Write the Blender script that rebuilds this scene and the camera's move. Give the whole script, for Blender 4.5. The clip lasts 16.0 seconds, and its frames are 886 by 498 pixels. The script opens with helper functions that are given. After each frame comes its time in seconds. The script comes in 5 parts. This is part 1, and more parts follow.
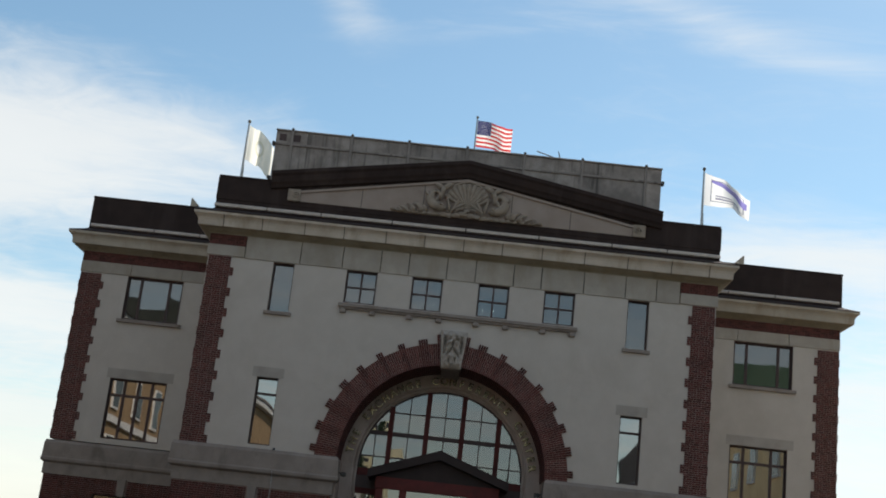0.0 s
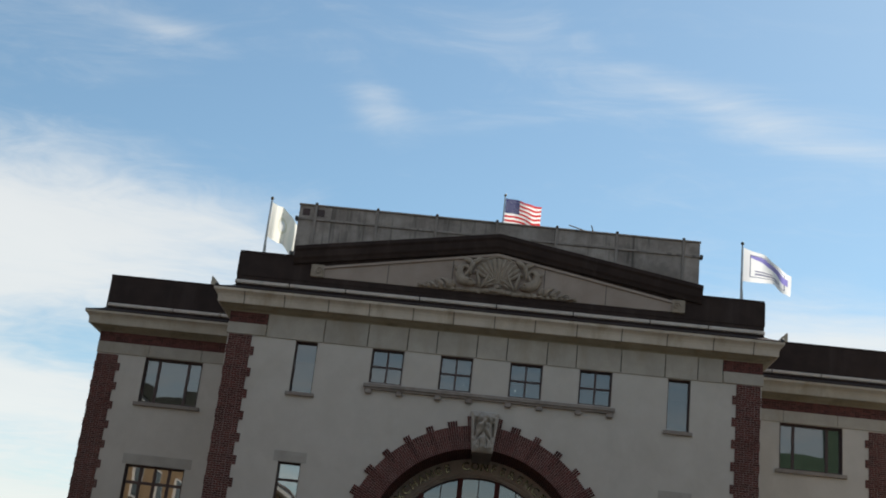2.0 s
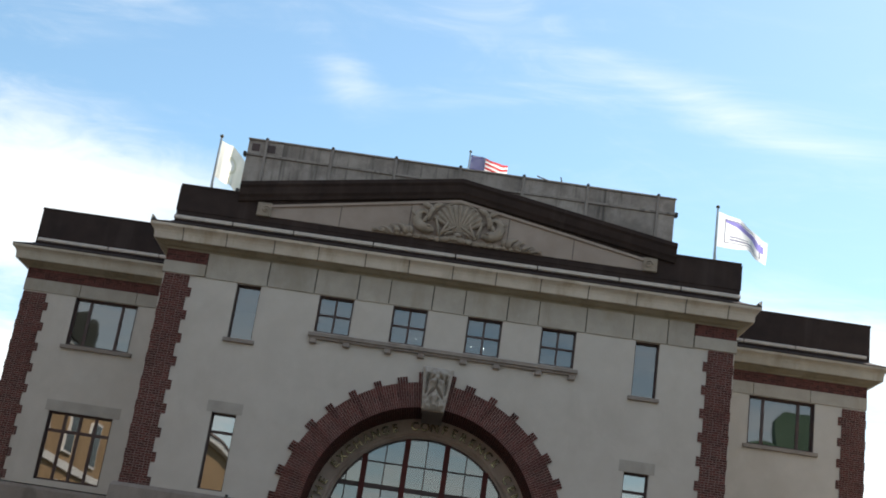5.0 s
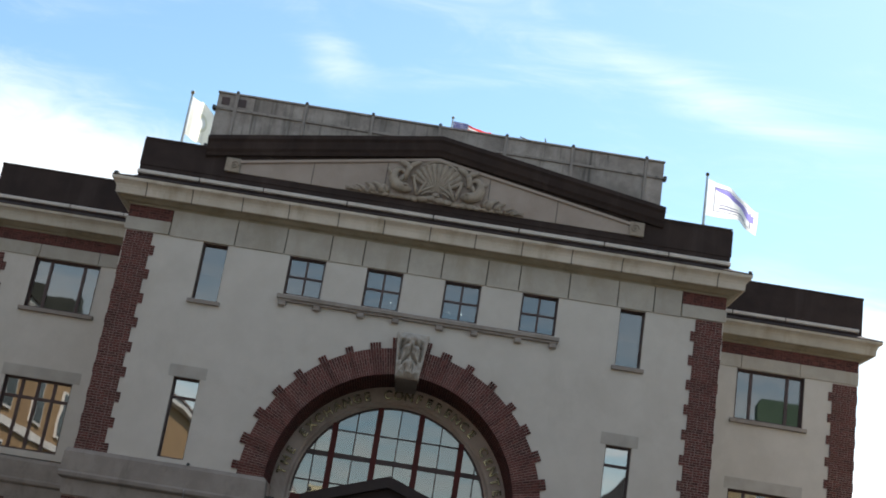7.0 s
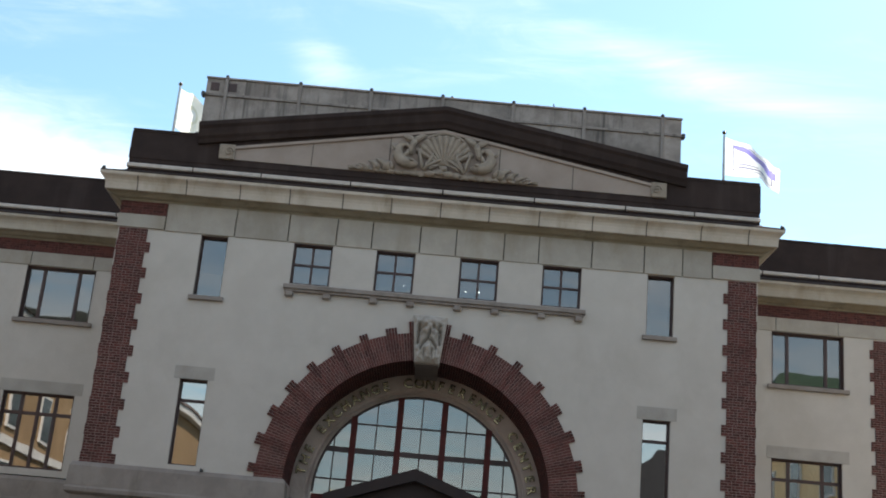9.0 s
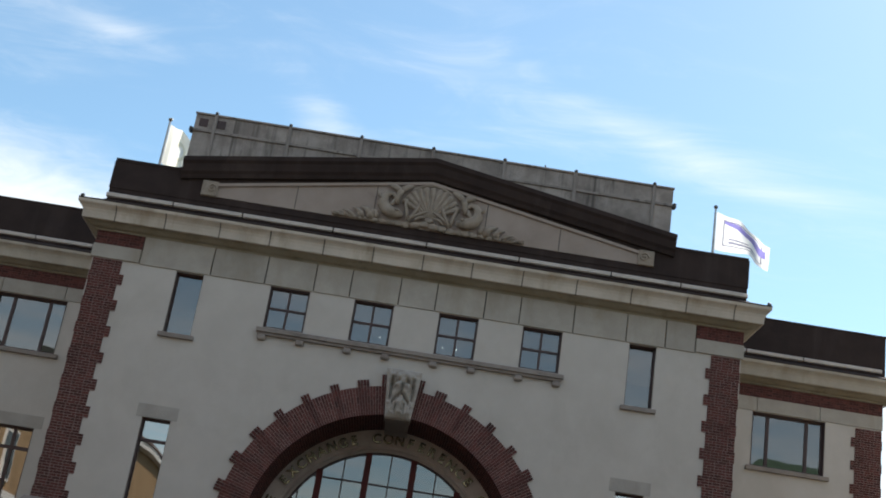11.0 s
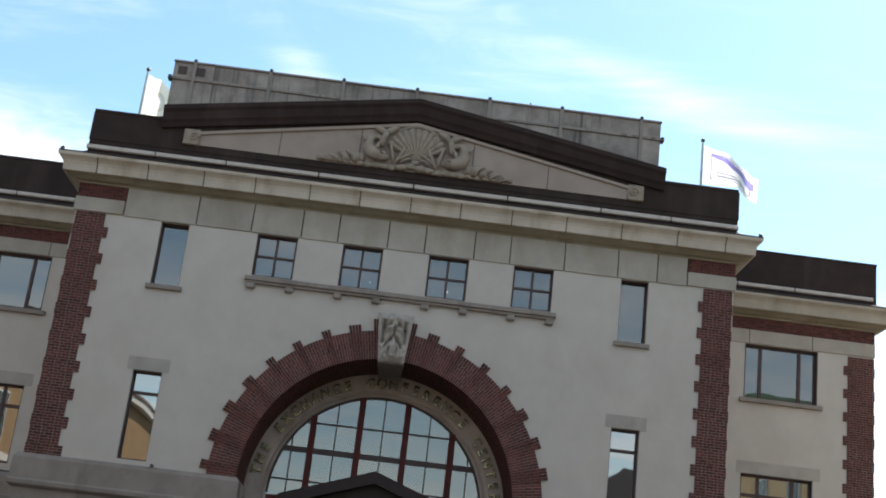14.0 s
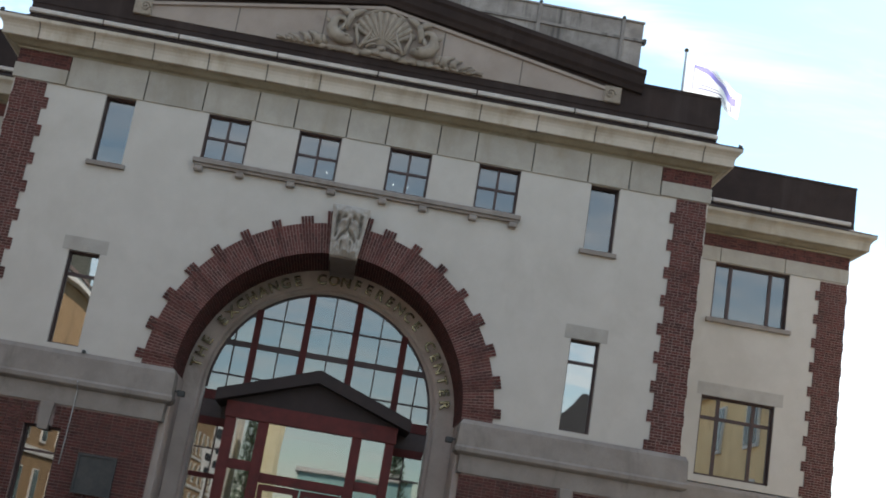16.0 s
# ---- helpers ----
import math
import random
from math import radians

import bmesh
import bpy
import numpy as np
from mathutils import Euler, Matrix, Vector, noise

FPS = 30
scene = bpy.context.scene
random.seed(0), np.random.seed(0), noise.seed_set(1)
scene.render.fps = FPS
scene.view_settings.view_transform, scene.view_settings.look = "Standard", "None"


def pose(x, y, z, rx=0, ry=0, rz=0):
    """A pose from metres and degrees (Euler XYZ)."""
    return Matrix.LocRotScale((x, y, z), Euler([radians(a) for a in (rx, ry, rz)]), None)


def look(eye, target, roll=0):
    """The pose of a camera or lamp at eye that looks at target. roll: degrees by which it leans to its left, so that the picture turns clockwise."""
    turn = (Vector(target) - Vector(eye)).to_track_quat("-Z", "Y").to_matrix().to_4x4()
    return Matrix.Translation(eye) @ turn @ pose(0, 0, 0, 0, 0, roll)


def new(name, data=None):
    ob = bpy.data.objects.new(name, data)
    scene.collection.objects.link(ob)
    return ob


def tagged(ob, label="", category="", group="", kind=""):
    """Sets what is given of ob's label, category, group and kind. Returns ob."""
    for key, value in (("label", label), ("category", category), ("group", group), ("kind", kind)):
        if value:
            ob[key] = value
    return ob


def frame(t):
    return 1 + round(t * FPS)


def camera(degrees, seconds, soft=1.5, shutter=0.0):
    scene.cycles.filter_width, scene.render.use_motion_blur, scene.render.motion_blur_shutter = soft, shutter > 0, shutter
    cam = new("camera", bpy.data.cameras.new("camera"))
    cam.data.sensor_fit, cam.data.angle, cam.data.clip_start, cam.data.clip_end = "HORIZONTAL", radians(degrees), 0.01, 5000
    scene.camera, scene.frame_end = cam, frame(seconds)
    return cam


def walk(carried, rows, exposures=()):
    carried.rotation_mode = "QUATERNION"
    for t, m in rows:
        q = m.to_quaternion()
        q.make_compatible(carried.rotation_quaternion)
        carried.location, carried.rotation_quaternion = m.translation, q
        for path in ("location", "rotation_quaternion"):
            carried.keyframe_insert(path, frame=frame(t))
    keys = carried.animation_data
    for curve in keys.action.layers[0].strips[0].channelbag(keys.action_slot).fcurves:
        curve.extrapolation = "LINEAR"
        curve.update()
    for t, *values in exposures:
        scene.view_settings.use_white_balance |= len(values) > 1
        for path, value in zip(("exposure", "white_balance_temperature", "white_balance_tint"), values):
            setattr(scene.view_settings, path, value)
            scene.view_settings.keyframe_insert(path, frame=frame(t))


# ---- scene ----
cam = camera(40.0, 16.0, soft=1.85)
ROWS = [
    (0.0, -0.021, -40.726, 1.558, 1.022, 14.851, 6.289),
    (0.2, -0.023, -40.498, 1.582, 1.545, 15.217, 7.156),
    (0.5, -0.025, -40.157, 1.617, 1.181, 17.066, 6.197),
    (0.8, 0.052, -39.879, 1.633, 0.679, 19.048, 4.883),
    (1.0, 0.104, -39.694, 1.644, 0.399, 19.789, 4.516),
    (1.2, 0.134, -39.543, 1.638, 1.034, 20.334, 4.936),
    (1.5, 0.179, -39.316, 1.628, 3.069, 19.518, 6.295),
    (1.8, -0.036, -39.081, 1.630, 3.347, 19.296, 6.825),
    (2.0, -0.180, -38.925, 1.632, 2.700, 18.860, 6.457),
    (2.2, -0.178, -38.732, 1.638, 2.989, 18.625, 6.266),
    (2.5, -0.175, -38.442, 1.646, 3.018, 19.002, 7.001),
    (2.8, -0.264, -38.184, 1.635, 4.415, 17.401, 7.645),
    (3.0, -0.323, -38.012, 1.628, 4.357, 17.651, 8.488),
    (3.2, -0.343, -37.817, 1.631, 3.507, 18.268, 7.821),
    (3.5, -0.373, -37.525, 1.635, 2.110, 18.329, 6.707),
    (3.8, -0.299, -37.259, 1.638, 1.888, 18.659, 5.392),
    (4.0, -0.250, -37.081, 1.640, 1.588, 18.725, 6.625),
    (4.2, -0.213, -36.887, 1.634, 2.200, 17.916, 7.310),
    (4.5, -0.157, -36.597, 1.624, 2.140, 17.783, 8.362),
    (4.7, -0.101, -36.287, 1.618, 1.337, 18.054, 8.296),
    (6.8, 0.384, -34.150, 1.621, -0.456, 17.141, 8.563),
    (7.0, 0.275, -33.981, 1.622, -0.202, 17.281, 8.960),
    (7.2, 0.204, -33.728, 1.628, -1.451, 17.537, 8.047),
    (7.5, 0.098, -33.348, 1.636, -2.525, 18.021, 7.554),
    (7.8, 0.160, -33.053, 1.624, -1.955, 17.133, 8.999),
    (8.0, 0.202, -32.857, 1.616, -0.454, 16.578, 9.094),
    (8.2, 0.180, -32.661, 1.608, 1.201, 16.094, 10.427),
    (8.5, 0.146, -32.368, 1.596, 0.491, 16.697, 7.682),
    (8.8, 0.088, -32.074, 1.615, -0.095, 16.816, 6.112),
    (9.0, 0.050, -31.878, 1.628, -0.115, 17.159, 5.053),
    (9.2, 0.034, -31.717, 1.638, 0.067, 17.276, 6.884),
    (9.5, 0.010, -31.475, 1.654, 0.016, 17.764, 7.892),
    (9.8, 0.104, -31.330, 1.640, -0.129, 19.289, 7.787),
    (10.0, 0.166, -31.234, 1.631, -0.164, 19.888, 8.858),
    (10.2, 0.276, -31.157, 1.633, -0.230, 20.010, 9.133),
    (12.3, 0.247, -31.099, 1.567, -0.200, 20.722, 7.739),
    (12.5, 0.244, -31.093, 1.561, 0.005, 20.767, 7.332),
    (12.8, 0.155, -31.107, 1.562, 0.529, 20.128, 6.600),
    (13.0, 0.096, -31.117, 1.563, 0.118, 19.696, 7.264),
    (13.2, 0.102, -31.083, 1.567, 0.273, 19.371, 7.579),
    (13.5, 0.110, -31.032, 1.572, 0.038, 19.540, 7.522),
    (13.8, 0.145, -30.871, 1.573, -0.866, 18.461, 8.419),
    (14.0, 0.169, -30.763, 1.574, -1.453, 17.838, 6.686),
    (14.2, 0.262, -30.651, 1.557, -1.861, 18.499, 7.600),
    (14.5, 0.401, -30.482, 1.531, -1.226, 18.501, 8.607),
    (14.8, 0.307, -30.189, 1.547, -1.355, 17.611, 9.964),
    (15.0, 0.244, -29.994, 1.557, -2.243, 17.204, 10.867),
    (15.1, 0.242, -29.884, 1.562, -2.729, 17.108, 10.873),
    (15.2, 0.265, -29.767, 1.563, -2.369, 16.876, 10.096),
    (15.3, 0.309, -29.651, 1.557, -3.799, 16.303, 9.342),
    (15.5, 0.396, -29.420, 1.545, -4.240, 15.926, 7.763),
    (15.8, 0.553, -29.139, 1.510, -4.476, 14.974, 8.775),
    (16.0, 0.657, -28.951, 1.487, -3.284, 14.366, 9.391),
]
EXPOSURES = [(0.0, 0.25, 6550.0, 11.0), (0.5, 0.32, 6550.0, 11.0), (1.0, -0.12, 6550.0, 11.0), (1.5, -0.02, 6550.0, 11.0), (2.0, 0.16, 6550.0, 11.0), (2.5, 0.25, 6550.0, 11.0), (3.0, 0.41, 6550.0, 11.0), (3.5, 0.30, 6550.0, 11.0), (4.0, 0.30, 6550.0, 11.0), (4.5, 0.55, 6550.0, 11.0), (7.0, 0.85, 6450.0, 11.0), (7.5, 0.60, 6450.0, 11.0), (8.0, 0.96, 6450.0, 11.0), (8.2, 1.10, 6450.0, 11.0), (8.5, 1.20, 6450.0, 11.0), (9.0, 1.06, 6450.0, 11.0), (9.5, 1.00, 6450.0, 11.0), (10.0, 0.66, 6450.0, 11.0), (12.5, 0.70, 6450.0, 11.0), (13.0, 0.85, 6450.0, 11.0), (13.5, 1.00, 6450.0, 11.0), (14.0, 1.02, 6450.0, 11.0), (14.5, 0.82, 6450.0, 11.0), (15.0, 1.15, 6450.0, 11.0), (15.5, 1.00, 6400.0, 11.0), (15.8, 1.00, 6400.0, 11.0), (16.0, 1.26, 6400.0, 11.0)]
walk(cam, [(t, pose(x, y, z, 90 + pitch, 0, yaw) @ pose(0, 0, 0, 0, 0, roll)) for t, x, y, z, yaw, pitch, roll in ROWS], EXPOSURES)

# ---- world and sun ----
SUN_AZ, SUN_EL = 40.0, 48.0  # degrees from +y towards +x, and above the horizon


class Nodes:
    """Short hand for a node tree."""

    def __init__(self, tree):
        self.tree = tree
        tree.nodes.clear()

    def add(self, kind, ins=None, **props):
        n = self.tree.nodes.new(kind)
        for k, v in props.items():
            setattr(n, k, v)
        for k, v in (ins or {}).items():
            if isinstance(v, bpy.types.NodeSocket):
                self.tree.links.new(v, n.inputs[k])
            else:
                n.inputs[k].default_value = v
        return n

    def math(self, op, a, b=0.0, c=0.0, clamp=False):
        return self.add("ShaderNodeMath", {0: a, 1: b, 2: c}, operation=op, use_clamp=clamp).outputs[0]

    def mix(self, fac, a, b, blend="MIX"):
        return self.add("ShaderNodeMix", {0: fac, 6: a, 7: b}, data_type="RGBA", blend_type=blend).outputs[2]

    def smooth(self, v, lo, hi):
        return self.add("ShaderNodeMapRange", {0: v, 1: lo, 2: hi, 3: 0.0, 4: 1.0}, interpolation_type="SMOOTHSTEP").outputs[0]

    def noise(self, vec, scale, detail=4.0, rough=0.55, distortion=0.0):
        return self.add("ShaderNodeTexNoise", {"Vector": vec, "Scale": scale, "Detail": detail, "Roughness": rough, "Distortion": distortion}).outputs[0]


world = bpy.data.worlds.new("sky")
scene.world = world
world.use_nodes = True
n = Nodes(world.node_tree)
sky = n.add("ShaderNodeTexSky", sky_type="NISHITA", sun_disc=False, sun_elevation=radians(SUN_EL), sun_rotation=radians(SUN_AZ), air_density=1.0, dust_density=0.35, ozone_density=1.6)
way = n.add("ShaderNodeTexCoord").outputs["Generated"]
sep = n.add("ShaderNodeSeparateXYZ", {0: way})
up = n.math("ADD", n.math("MAXIMUM", sep.outputs[2], 0.0), 0.12)
flat = n.add("ShaderNodeCombineXYZ", {0: n.math("DIVIDE", sep.outputs[0], up), 1: n.math("DIVIDE", sep.outputs[1], up), 2: 0.0}).outputs[0]
# wisps: stretched, warped noise on a flat cloud deck
bend = n.add("ShaderNodeMapping", {"Vector": flat, "Rotation": (0, 0, radians(25)), "Scale": (1.0, 1.9, 1.0), "Location": (1.3, 0.4, 0.0)}).outputs[0]
wisp = n.noise(bend, 0.8, 9.0, 0.6, 0.9)
fine = n.noise(bend, 4.2, 8.0, 0.62, 1.6)
body = n.math("ADD", n.math("MULTIPLY", wisp, 0.66), n.math("MULTIPLY", fine, 0.30))
# the bank of cloud lies lower down, so more cover near the skyline
elev = n.math("ARCSINE", sep.outputs[2])
azim = n.math("ARCTAN2", sep.outputs[0], sep.outputs[1])


def puff(az, el, wide, high, tilt, power):
    """A loose cloud round a direction (radians), as an addition to the cover."""
    a, e = n.math("SUBTRACT", azim, az), n.math("SUBTRACT", elev, el)
    c, s = math.cos(tilt), math.sin(tilt)
    p = n.math("ADD", n.math("MULTIPLY", a, c / wide), n.math("MULTIPLY", e, s / wide))
    q = n.math("ADD", n.math("MULTIPLY", a, -s / high), n.math("MULTIPLY", e, c / high))
    r = n.math("ADD", n.math("MULTIPLY", p, p), n.math("MULTIPLY", q, q))
    return n.math("MULTIPLY", n.math("EXPONENT", n.math("MULTIPLY", r, -1.0)), power)


cover = n.math("ADD", body, n.math("MULTIPLY", n.smooth(elev, 0.55, 0.1), 0.06))
cover = n.math("ADD", cover, n.math("MULTIPLY", n.smooth(sep.outputs[1], 0.5, -0.5), 0.155))
cover = n.math("ADD", cover, n.math("MULTIPLY", n.math("MULTIPLY", n.smooth(elev, 0.24, 0.02), n.smooth(sep.outputs[1], 0.0, 0.4)), 0.42))
for args in ((-0.44, 0.280, 0.24, 0.068, 0.05, 0.46), (0.21, 0.451, 0.17, 0.018, -0.30, 0.17), (0.03, 0.484, 0.09, 0.020, -0.16, 0.14), (-0.122, 0.440, 0.036, 0.022, -0.3, 0.19), (-0.32, 0.469, 0.05, 0.013, -0.1, 0.13), (0.31, 0.268, 0.15, 0.032, -0.1, 0.36), (-0.50, 0.165, 0.30, 0.028, 0.0, 0.34), (0.46, 0.17, 0.22, 0.05, 0.0, 0.36)):
    cover = n.math("ADD", cover, puff(*args))
mask = n.smooth(cover, 0.48, 0.94)
white = n.mix(n.noise(flat, 1.1, 5.0), (6.2, 6.4, 6.35, 1.0), (7.9, 7.8, 7.3, 1.0))
tint = n.mix(1.0, sky.outputs[0], (0.97, 1.10, 1.00, 1.0), "MULTIPLY")
both = n.mix(n.math("MULTIPLY", mask, 0.78), tint, white)
back = n.add("ShaderNodeBackground", {0: both, 1: 0.114})
n.add("ShaderNodeOutputWorld", {0: back.outputs[0]})

lamp = bpy.data.lights.new("sun", "SUN")
lamp.energy, lamp.angle, lamp.color = 4.4, radians(0.53), (1.0, 0.93, 0.84)
sun = new("sun", lamp)
a, e = radians(SUN_AZ), radians(SUN_EL)
sun.matrix_world = look((40 * math.sin(a) * math.cos(e), 40 * math.cos(a) * math.cos(e), 40 * math.sin(e) + 10), (0, 0, 10))


# ---- materials ----
def surface(name, colour, second, rough=0.8, scale=3.0, grain=40.0, bump=0.15, stain=None, stain_scale=0.5, streak=0.0, metal=0.0, vary=0.0, island=0.0):
    """A worn surface: two colours mixed by coarse and fine noise, stains, streaks down the wall, relief."""
    m = bpy.data.materials.new(name)
    m.use_nodes = True
    k = Nodes(m.node_tree)
    place = k.add("ShaderNodeNewGeometry").outputs["Position"]
    big, small = k.noise(place, scale, 5.0, 0.6), k.noise(place, grain, 3.0, 0.6)
    both_n = k.math("ADD", k.math("MULTIPLY", big, 0.65), k.math("MULTIPLY", small, 0.35))
    col = k.mix(k.smooth(both_n, 0.36, 0.66), (*colour, 1), (*second, 1))
    if stain:
        low = k.add("ShaderNodeMapping", {"Vector": place, "Scale": (1.0, 1.0, 1.0 - streak)}).outputs[0]
        spots = k.smooth(k.noise(low, stain_scale, 6.0, 0.65, 0.4), 0.5, 0.72)
        col = k.mix(k.math("MULTIPLY", spots, 0.7), col, (*stain, 1))
    if vary:
        rnd = k.add("ShaderNodeObjectInfo").outputs["Random"]
        col = k.mix(1.0, col, k.add("ShaderNodeCombineColor", {i: k.math("MULTIPLY_ADD", rnd, vary, 1.0 - vary / 2) for i in range(3)}).outputs[0], "MULTIPLY")
    if island:
        rnd = k.add("ShaderNodeNewGeometry").outputs["Random Per Island"]
        col = k.mix(1.0, col, k.add("ShaderNodeCombineColor", {i: k.math("MULTIPLY_ADD", rnd, island, 1.0 - island / 2) for i in range(3)}).outputs[0], "MULTIPLY")
    relief = k.add("ShaderNodeBump", {"Strength": bump, "Distance": 0.02, "Height": both_n}).outputs[0]
    sh = k.add("ShaderNodeBsdfPrincipled", {"Base Color": col, "Roughness": k.math("MULTIPLY_ADD", small, 0.2, rough - 0.1), "Metallic": metal, "Normal": relief})
    k.add("ShaderNodeOutputMaterial", {0: sh.outputs[0]})
    return m


PLASTER = surface("plaster", (0.478, 0.430, 0.382), (0.528, 0.477, 0.428), 0.9, 1.3, 60.0, 0.12, (0.440, 0.393, 0.344), 0.5, 0.35)
STONE = surface("cast_stone", (0.223, 0.185, 0.161), (0.288, 0.243, 0.212), 0.85, 1.8, 50.0, 0.3, (0.139, 0.109, 0.090), 1.2, 0.5)
LINTEL = surface("lintel_stone", (0.338, 0.303, 0.268), (0.412, 0.370, 0.330), 0.9, 1.6, 50.0, 0.2, (0.295, 0.262, 0.228), 1.2, 0.4)
FRIEZE = surface("frieze_stone", (0.330, 0.290, 0.246), (0.400, 0.356, 0.305), 0.85, 1.4, 45.0, 0.2, (0.270, 0.224, 0.168), 0.7, 0.7, vary=0.14)
CORNICE = surface("cornice_stone", (0.420, 0.352, 0.284), (0.535, 0.455, 0.376), 0.85, 1.2, 45.0, 0.2, (0.300, 0.232, 0.156), 1.1, 0.75)
# the bed moulding is a darker, browner ochre than the corona above it
BED = surface("ochre_bed_moulding", (0.226, 0.184, 0.122), (0.292, 0.252, 0.186), 0.85, 1.2, 30.0, 0.2, (0.150, 0.122, 0.080), 1.3, 0.7)
WING_STONE = surface("wing_cornice_stone", (0.350, 0.298, 0.236), (0.440, 0.378, 0.306), 0.85, 1.2, 45.0, 0.2, (0.262, 0.208, 0.144), 1.1, 0.75)
CARVED = surface("carved_stone", (0.241, 0.191, 0.149), (0.324, 0.264, 0.211), 0.85, 4.0, 50.0, 0.5, (0.143, 0.113, 0.084), 3.0, 0.2)
KEY_STONE = surface("pale_keystone", (0.325, 0.285, 0.246), (0.405, 0.358, 0.312), 0.85, 4.0, 50.0, 0.3, (0.200, 0.168, 0.136), 3.0, 0.2)
TYMPANUM = surface("tympanum_stone", (0.284, 0.221, 0.185), (0.346, 0.277, 0.237), 0.85, 0.9, 45.0, 0.2, (0.214, 0.160, 0.130), 0.6, 0.3)
BRICK = surface("red_brick", (0.074, 0.020, 0.016), (0.112, 0.033, 0.027), 0.85, 7.0, 60.0, 0.4, (0.056, 0.019, 0.016), 1.2, 0.3, vary=0.8)
BRICK_JOINED = surface("red_brick_field", (0.074, 0.020, 0.016), (0.112, 0.033, 0.027), 0.85, 7.0, 60.0, 0.4, (0.056, 0.019, 0.016), 1.2, 0.3, island=0.8)
# dark mortar with the shade of the open joints put into its colour
DARK_JOINT = surface("shaded_dark_joint", (0.07, 0.06, 0.05), (0.11, 0.095, 0.08), 0.95, 5.0, 80.0, 0.3)
PALE_MORTAR = surface("pale_mortar", (0.232, 0.142, 0.120), (0.320, 0.214, 0.184), 0.95, 5.0, 80.0, 0.3)
MORTAR = surface("mortar", (0.262, 0.186, 0.164), (0.350, 0.262, 0.234), 0.95, 6.0, 80.0, 0.3, (0.10, 0.062, 0.052), 1.6)
RED_MORTAR = surface("red_stained_mortar", (0.125, 0.054, 0.042), (0.170, 0.080, 0.064), 0.95, 5.0, 80.0, 0.3)
SLATE = surface("blackened_parapet", (0.019, 0.0095, 0.008), (0.034, 0.019, 0.015), 0.92, 1.5, 35.0, 0.3, (0.052, 0.034, 0.029), 1.1, 0.9)
FLASHING = surface("lead_flashing", (0.488, 0.413, 0.361), (0.611, 0.520, 0.458), 0.75, 2.0, 30.0, 0.1, (0.349, 0.299, 0.264), 2.0)
PANEL = surface("weathered_panel", (0.190, 0.157, 0.140), (0.370, 0.318, 0.286), 0.8, 1.5, 40.0, 0.2, (0.022, 0.017, 0.014), 3.8, 0.95, vary=0.3)
PANEL_RIB = surface("weathered_rib", (0.200, 0.168, 0.150), (0.285, 0.242, 0.218), 0.8, 0.9, 40.0, 0.2, (0.065, 0.050, 0.043), 4.0, 0.9)
FRAME = surface("brown_window_frame", (0.040, 0.019, 0.017), (0.065, 0.030, 0.027), 0.5, 3.0, 60.0, 0.1)
RED = surface("red_painted_wood", (0.080, 0.011, 0.009), (0.118, 0.017, 0.014), 0.75, 3.0, 60.0, 0.15, (0.058, 0.010, 0.009), 2.0)
PORCH_ROOF = surface("red_brown_sheet_roof", (0.018, 0.009, 0.008), (0.028, 0.015, 0.013), 0.75, 2.0, 40.0, 0.2, (0.020, 0.014, 0.013), 1.5)
ROOFING = surface("dark_roofing", (0.021, 0.018, 0.018), (0.036, 0.031, 0.030), 0.8, 3.0, 50.0, 0.3)
INTERIOR = surface("dim_interior", (0.16, 0.15, 0.14), (0.21, 0.20, 0.19), 0.9, 1.0, 20.0, 0.05)
GILT = surface("tarnished_gilt", (0.34, 0.255, 0.15), (0.05, 0.038, 0.026), 0.22, 4.0, 40.0, 0.1, metal=0.9)
STEEL = surface("grey_metal", (0.30, 0.30, 0.30), (0.42, 0.42, 0.42), 0.45, 4.0, 60.0, 0.1, metal=0.7)
IRON = surface("dark_iron", (0.03, 0.03, 0.03), (0.06, 0.055, 0.05), 0.6, 6.0, 60.0, 0.2)
PAVING = surface("worn_concrete_paving", (0.06, 0.057, 0.05), (0.09, 0.085, 0.076), 0.95, 0.6, 30.0, 0.3, (0.06, 0.058, 0.052), 0.2)
BUFF = surface("buff_brick", (0.288, 0.189, 0.093), (0.357, 0.237, 0.125), 0.85, 0.8, 20.0, 0.2, (0.206, 0.128, 0.065), 0.3, 0.5)
# golden brick brightened to look sunlit; the sun misses the wall the panes mirror
SUNLIT_GOLD = surface("sunlit_golden_brick", (0.744, 0.528, 0.264), (0.888, 0.648, 0.348), 0.85, 0.8, 20.0, 0.2, (0.552, 0.372, 0.192), 0.3, 0.5)
TAR = surface("dark_slate_cladding", (0.018, 0.018, 0.020), (0.030, 0.031, 0.033), 0.8, 0.8, 20.0, 0.2)
RUSSET = surface("russet_roof", (0.075, 0.05, 0.038), (0.11, 0.075, 0.058), 0.8, 0.8, 20.0, 0.2)
PALE = surface("pale_concrete", (0.62, 0.61, 0.57), (0.72, 0.71, 0.67), 0.8, 0.3, 10.0, 0.1)
DARK_PANE = surface("dark_far_pane", (0.03, 0.035, 0.04), (0.06, 0.065, 0.07), 0.2, 1.0, 10.0, 0.0)
CREAM = surface("cream_render", (0.72, 0.64, 0.40), (0.82, 0.74, 0.50), 0.8, 0.3, 10.0, 0.1)
VERDANT = surface("green_cladding", (0.060, 0.115, 0.070), (0.095, 0.160, 0.100), 0.7, 0.08, 2.0, 0.1)
OLIVE = surface("olive_grey_cladding", (0.050, 0.055, 0.044), (0.082, 0.086, 0.070), 0.7, 0.08, 2.0, 0.1)
